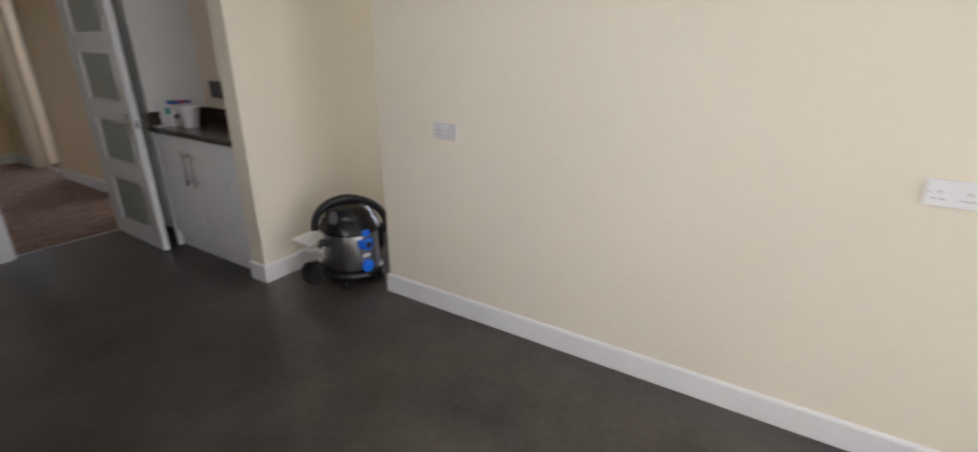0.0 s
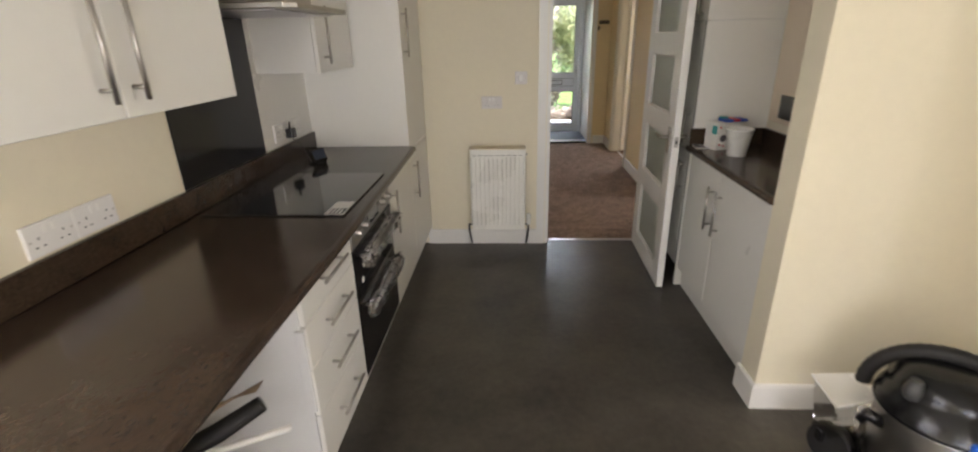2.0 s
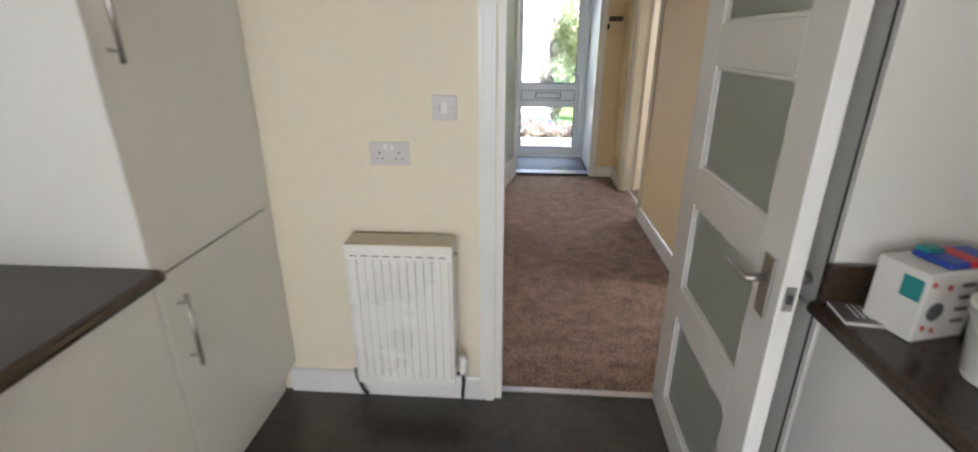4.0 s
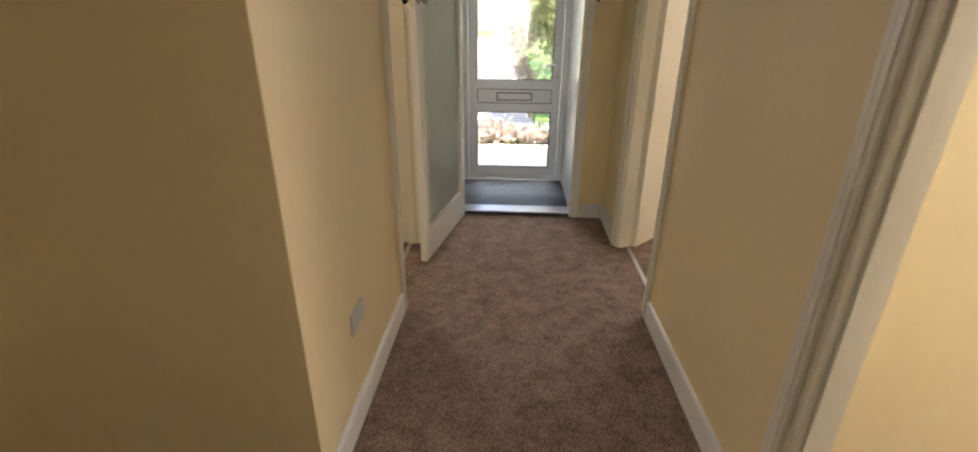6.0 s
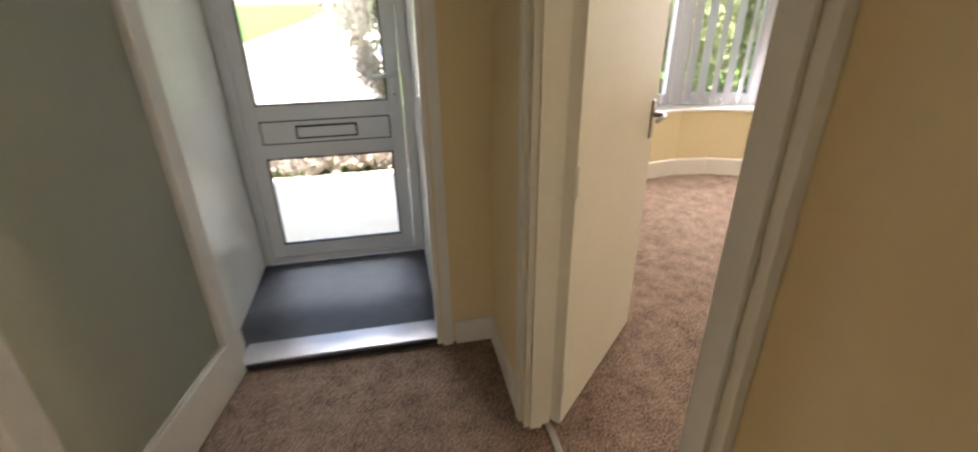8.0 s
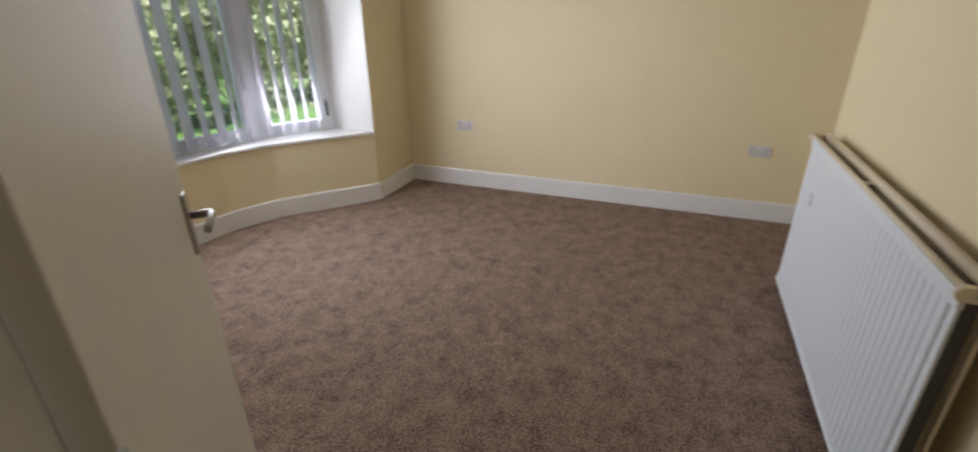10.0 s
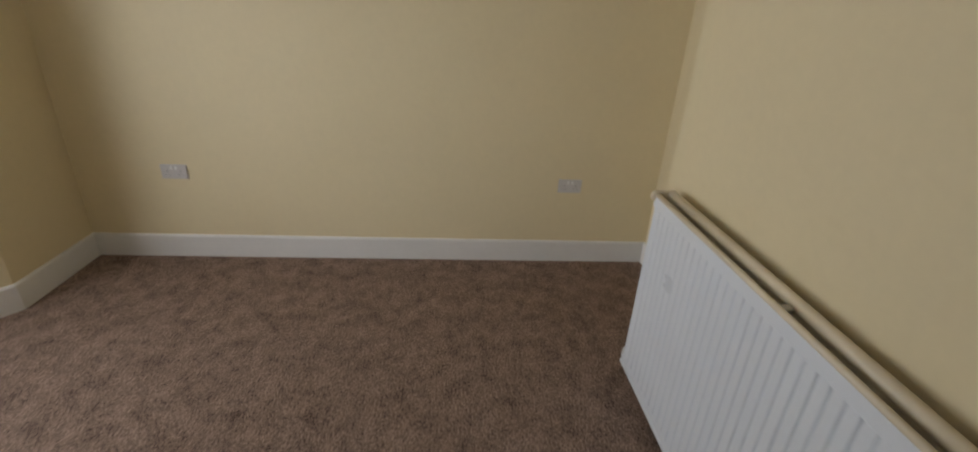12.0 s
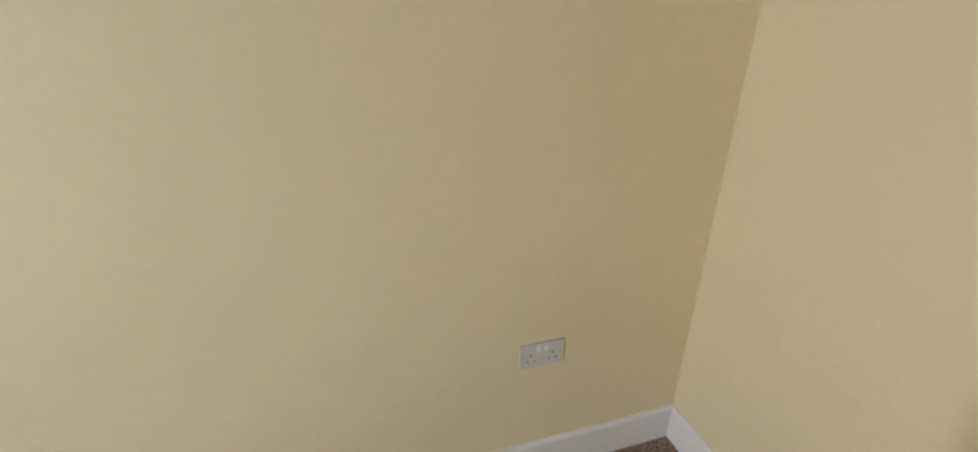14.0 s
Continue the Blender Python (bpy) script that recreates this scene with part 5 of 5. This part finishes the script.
window_facet("window_1", FR[1], FR[0], 0.583, 2.118, 1, "white plastic side casement of the bay window")
window_facet("window_2", FR[2], FR[1], 0.583, 2.118, 1, "white plastic front casement of the bay window")
window_facet("window_3", FR[3], FR[2], 0.583, 2.118, 1, "white plastic front casement of the bay window")
window_facet("window_10", FR[4], FR[3], 0.583, 2.118, 1, "white plastic side casement of the bay window")
ang = math.atan2(FR[0][1] - FR[1][1], FR[0][0] - FR[1][0])
wh = thing("window_handle", (5.315, 9.877, 0.80), "small steel casement window handle", "handle", turn=math.degrees(ang))
part("plate", boxes((-0.012, -0.050, -0.03, 0.012, -0.037, 0.03)), STEEL, wh, bevel=0.003, local=True)
part("lever", boxes((-0.009, -0.075, -0.10, 0.009, -0.051, 0.01)), GREY_PLASTIC, wh, bevel=0.004, local=True)


def vertical_blind(a, b, count, tilt, label):
    """Hanging fabric slats under a head rail between plan points a and b."""
    ax, ay = a
    bx_, by = b
    w, ang = math.hypot(bx_ - ax, by - ay), math.degrees(math.atan2(by - ay, bx_ - ax))
    t = thing("vertical_blind", (ax, ay, 0.60), label, "blind", "vertical blinds in the bay", ang)
    part("head_rail", boxes((0, -0.022, 1.485, w, 0.022, 1.515)), UPVC, t, bevel=0.003, local=True)
    rnd = random.Random(int(ax * 100))
    for k in range(count):
        x = (k + 0.5) * w / count
        turn = radians(tilt + rnd.uniform(-7, 7))
        bm = bmesh.new()
        lo, hi = [], []
        for s in range(5):
            u_ = -0.0635 + 0.1270 * s / 4
            bulge = 0.006 * (1 - (u_ / 0.0635) ** 2)
            p = (x + u_ * math.cos(turn) - bulge * math.sin(turn), u_ * math.sin(turn) + bulge * math.cos(turn))
            lo.append(bm.verts.new((p[0] + rnd.uniform(-0.002, 0.002), p[1], 0.022)))
            hi.append(bm.verts.new((p[0], p[1], 1.484)))
        for s in range(4):
            bm.faces.new((lo[s], lo[s + 1], hi[s + 1], hi[s])).smooth = True
        part("slat", bm, BLIND, t, local=True)
        part("weight", boxes((-0.058, -0.002, 0.004, 0.058, 0.002, 0.0215)), UPVC, t, local=True).matrix_basis = Matrix.Translation((x, 0, 0)) @ Matrix.Rotation(turn, 4, "Z")
    return t


def inset(p, q, d):
    """The segment p-q moved by d towards the room."""
    dx, dy = q[0] - p[0], q[1] - p[1]
    n = math.hypot(dx, dy)
    ox, oy = dy / n * d, -dx / n * d
    return (p[0] + ox, p[1] + oy), (q[0] + ox, q[1] + oy)


for p, q, count, tilt, which in (((4.88, 10.142), (5.28, 9.90), 5, 62, "side"), ((4.22, 10.36), (4.83, 10.165), 6, 48, "front"),
                                 ((3.50, 10.17), (4.11, 10.364), 6, 40, "front"), ((3.04, 9.90), (3.44, 10.142), 5, 50, "far")):
    a, b = inset(p, q, 0.10)
    vertical_blind(a, b, count, tilt, "lilac-grey vertical blind slats half open before the " + which + " casement")

# windows of the kitchen and of the other front room
window_facet("window_4", (-0.585, 1.299), (-0.585, -0.199), 1.052, 2.118, 2, "white plastic kitchen window over the sink")
window_facet("window_7", (4.66, 2.001), (4.66, 2.619), 0.302, 2.098, 1, "white plastic window at the end of the alcove")
# Unseen opening, added for the side room's fill lamp.
window_facet("window_8", (4.36, 4.801), (4.36, 5.619), 0.752, 2.118, 2, "white plastic window of the added, unseen side room")
# Unseen window, added as the opening for the right-hand kitchen fill lamp.
window_facet("window_9", (2.20, -3.599), (2.20, -1.401), 0.102, 2.098, 3, "white plastic window added unseen in the long wall")
window_facet("window_5", (1.999, -4.37), (-0.299, -4.37), 0.252, 2.198, 3, "white plastic kitchen window in the back wall")
window_facet("window_6", (-1.599, 9.645), (0.149, 9.645), 0.583, 2.148, 3, "white plastic window of the other front room")
structure("left_room_sill", boxes((-1.599, 9.435, 0.556, 0.149, 9.615, 0.582)), GLOSS_WHITE, "white gloss window sill board", "window sill", 0.005)
vertical_blind((-1.55, 9.545), (0.10, 9.545), 14, 60, "lilac-grey vertical blind slats in the other front room")

# ---- garden ----
structure("ground", boxes((-70, -70, -0.45, 70, 110, -0.16)), GRASS, "lawn and ground round the house", "ground")
structure("pavement_path", boxes((-1.2, 9.70, -0.159, 2.55, 11.2, -0.10), (-3.2, 12.1, -0.159, 1.75, 60, -0.12)), PAVING, "pale concrete path before the front door", "pavement")
structure("door_step", boxes((0.93, 9.465, -0.158, 1.885, 9.70, 0.0)), PAVING, "concrete front door step", "step", 0.01)

rnd = random.Random(4)
gw = thing("garden_wall", (1.4, 11.45, -0.16), "low dry stone edging of a planted bed", "garden wall", kind="structure")
protos = []
for k in range(5):
    bm = bmesh.new()
    bmesh.ops.create_icosphere(bm, subdivisions=2, radius=0.5)
    for q in bm.verts:
        q.co = Vector((q.co.x, q.co.y * 0.8, q.co.z * 0.7)) * (1 + 0.25 * noise.noise(q.co * 2.2 + Vector((k * 7, 0, 0))))
    me = mesh_of("stone", bm, STONE)
    protos.append(me)
for row in range(1):
    for i in range(17):
        o = new("stone", protos[(i + row) % 5])
        o.parent = gw
        s = rnd.uniform(0.20, 0.27)
        o.matrix_basis = pose(-1.75 + i * 0.215 + 0.1 * row, rnd.uniform(-0.03, 0.03) + 0.03 * row, 0.06 + row * 0.12, rnd.uniform(-15, 15), rnd.uniform(-15, 15), rnd.uniform(0, 360)) @ Matrix.Scale(s, 4)


def foliage(name, boxes_, count, size, mat, label, category, seed, kind="stuff"):
    """Loose leaves filling uneven clumps."""
    r = random.Random(seed)
    verts, faces = [], []
    for k in range(count):
        x0, y0, z0, x1, y1, z1 = boxes_[k % len(boxes_)]
        u_ = [r.gauss(0, 0.36) for _ in range(3)]
        c = Vector(((x0 + x1) / 2 + u_[0] * (x1 - x0) / 1.6, (y0 + y1) / 2 + u_[1] * (y1 - y0) / 1.6, max(z0, (z0 + z1) / 2 + u_[2] * (z1 - z0) / 1.6)))
        c += Vector((noise.noise(c * 1.7), noise.noise(c * 1.7 + Vector((5, 0, 0))), 0.6 * noise.noise(c * 1.3))) * 0.35
        c.z = max(c.z, z0)
        e = Euler((r.uniform(0, 6.3), r.uniform(0, 6.3), r.uniform(0, 6.3))).to_matrix()
        s = size * r.uniform(0.6, 1.5)
        n = len(verts)
        for p in ((-0.5, 0, 0), (0, -0.28, 0.06), (0.55, 0, 0), (0, 0.28, 0.06)):
            verts.append(c + e @ (Vector(p) * s))
        faces.append((n, n + 1, n + 2, n + 3))
    me = bpy.data.meshes.new(name)
    me.from_pydata(verts, [], faces)
    me.materials.append(mat)
    return tagged(new(name, me), label, category, "", kind)


foliage("bed_plants", [(-0.6 + i * 0.55, 11.2, -0.15, 0.1 + i * 0.55, 11.8, 0.06 + 0.08 * (i % 3)) for i in range(8)], 5200, 0.09, DRY_LEAF, "dry straggling plants in the stone-edged bed", "plants", 3)
foliage("shrub", [(1.75, 12.5, 0.75, 2.6, 13.3, 2.3), (2.1, 12.9, 0.9, 3.2, 13.7, 2.9), (1.70, 12.4, 1.0, 2.4, 13.0, 2.4), (2.3, 12.6, 0.0, 2.9, 13.3, 1.3)], 2400, 0.11, LEAF, "tall green shrub beside the front path", "shrub", 5, "")
foliage("dry_shrub", [(1.10, 12.8, 0.95, 1.85, 13.6, 1.6), (1.25, 12.9, 1.2, 1.95, 13.7, 2.4), (1.6, 12.9, 0.0, 1.75, 13.1, 0.9)], 2000, 0.10, DRY_LEAF, "pale dry shrub beside the front path", "shrub", 9, "")
foliage("hedge", [(-10 + i * 1.5, 18.6, -0.1, -8 + i * 1.5, 20.0, 2.4 + 0.9 * ((i * 7) % 5) / 5) for i in range(22) if not -5.6 < -10 + i * 1.5 < 1.7], 20000, 0.24, LEAF, "uneven green hedge along the garden boundary", "hedge", 6)
foliage("garden_bushes", [(3.6 + i * 1.0, 13.2 + 0.6 * (i % 2), -0.1, 5.2 + i * 1.0, 14.6 + 0.6 * (i % 2), 2.0 + 0.6 * ((i * 5) % 3)) for i in range(10)], 21000, 0.15, LEAF, "green bushes across the front lawn", "bushes", 8)


def tree(place, height, spread, seed, label):
    t = thing("tree", place, label, "tree", "garden trees")
    r = random.Random(seed)
    bm = bmesh.new()
    tube(bm, [(0, 0, 0), (0.05, 0.02, height * 0.3), (0.0, 0.06, height * 0.6), (0.05, 0, height * 0.9)], [0.16, 0.13, 0.09, 0.03], 10)
    tips = []
    for k in range(9):
        a, z = r.uniform(0, 6.3), height * r.uniform(0.3, 0.7)
        tip = (spread * math.cos(a) * r.uniform(0.5, 0.9), spread * math.sin(a) * r.uniform(0.5, 0.9), z + height * r.uniform(0.1, 0.3))
        tube(bm, [(0.03, 0.03, z), (tip[0] * 0.5, tip[1] * 0.5, z + (tip[2] - z) * 0.6), tip], [0.06, 0.04, 0.012], 7)
        tips.append(tip)
    part("trunk", bm, BARK, t, "brown trunk with limbs", local=True)
    verts, faces = [], []
    for k in range(6500):
        tx, ty, tz = tips[k % len(tips)]
        c = Vector((tx + r.gauss(0, spread * 0.26), ty + r.gauss(0, spread * 0.26), tz + r.gauss(0, height * 0.085)))
        e = Euler((r.uniform(0, 6.3), r.uniform(0, 6.3), r.uniform(0, 6.3))).to_matrix()
        n = len(verts)
        s = 0.2 * r.uniform(0.6, 1.4)
        for p in ((-0.5, 0, 0), (0, -0.28, 0.06), (0.55, 0, 0), (0, 0.28, 0.06)):
            verts.append(c + e @ (Vector(p) * s))
        faces.append((n, n + 1, n + 2, n + 3))
    me = bpy.data.meshes.new("crown")
    me.from_pydata(verts, [], faces)
    me.materials.append(LEAF)
    o = new("crown", me)
    o.parent = t
    return t


tree((7.6, 17.5, -0.16), 6.0, 2.0, 1, "leafy garden tree behind the front lawn")
tree((3.6, 23.0, -0.16), 7.5, 2.4, 2, "leafy garden tree behind the hedge")
tree((12.0, 19.0, -0.16), 6.5, 2.2, 3, "leafy garden tree at the side of the lawn")
structure("roof_slab", boxes((-2.5, -4.6, TOP + 0.125, 6.35, 10.45, TOP + 0.3)), RENDER, "flat closing slab over the rooms", "roof")
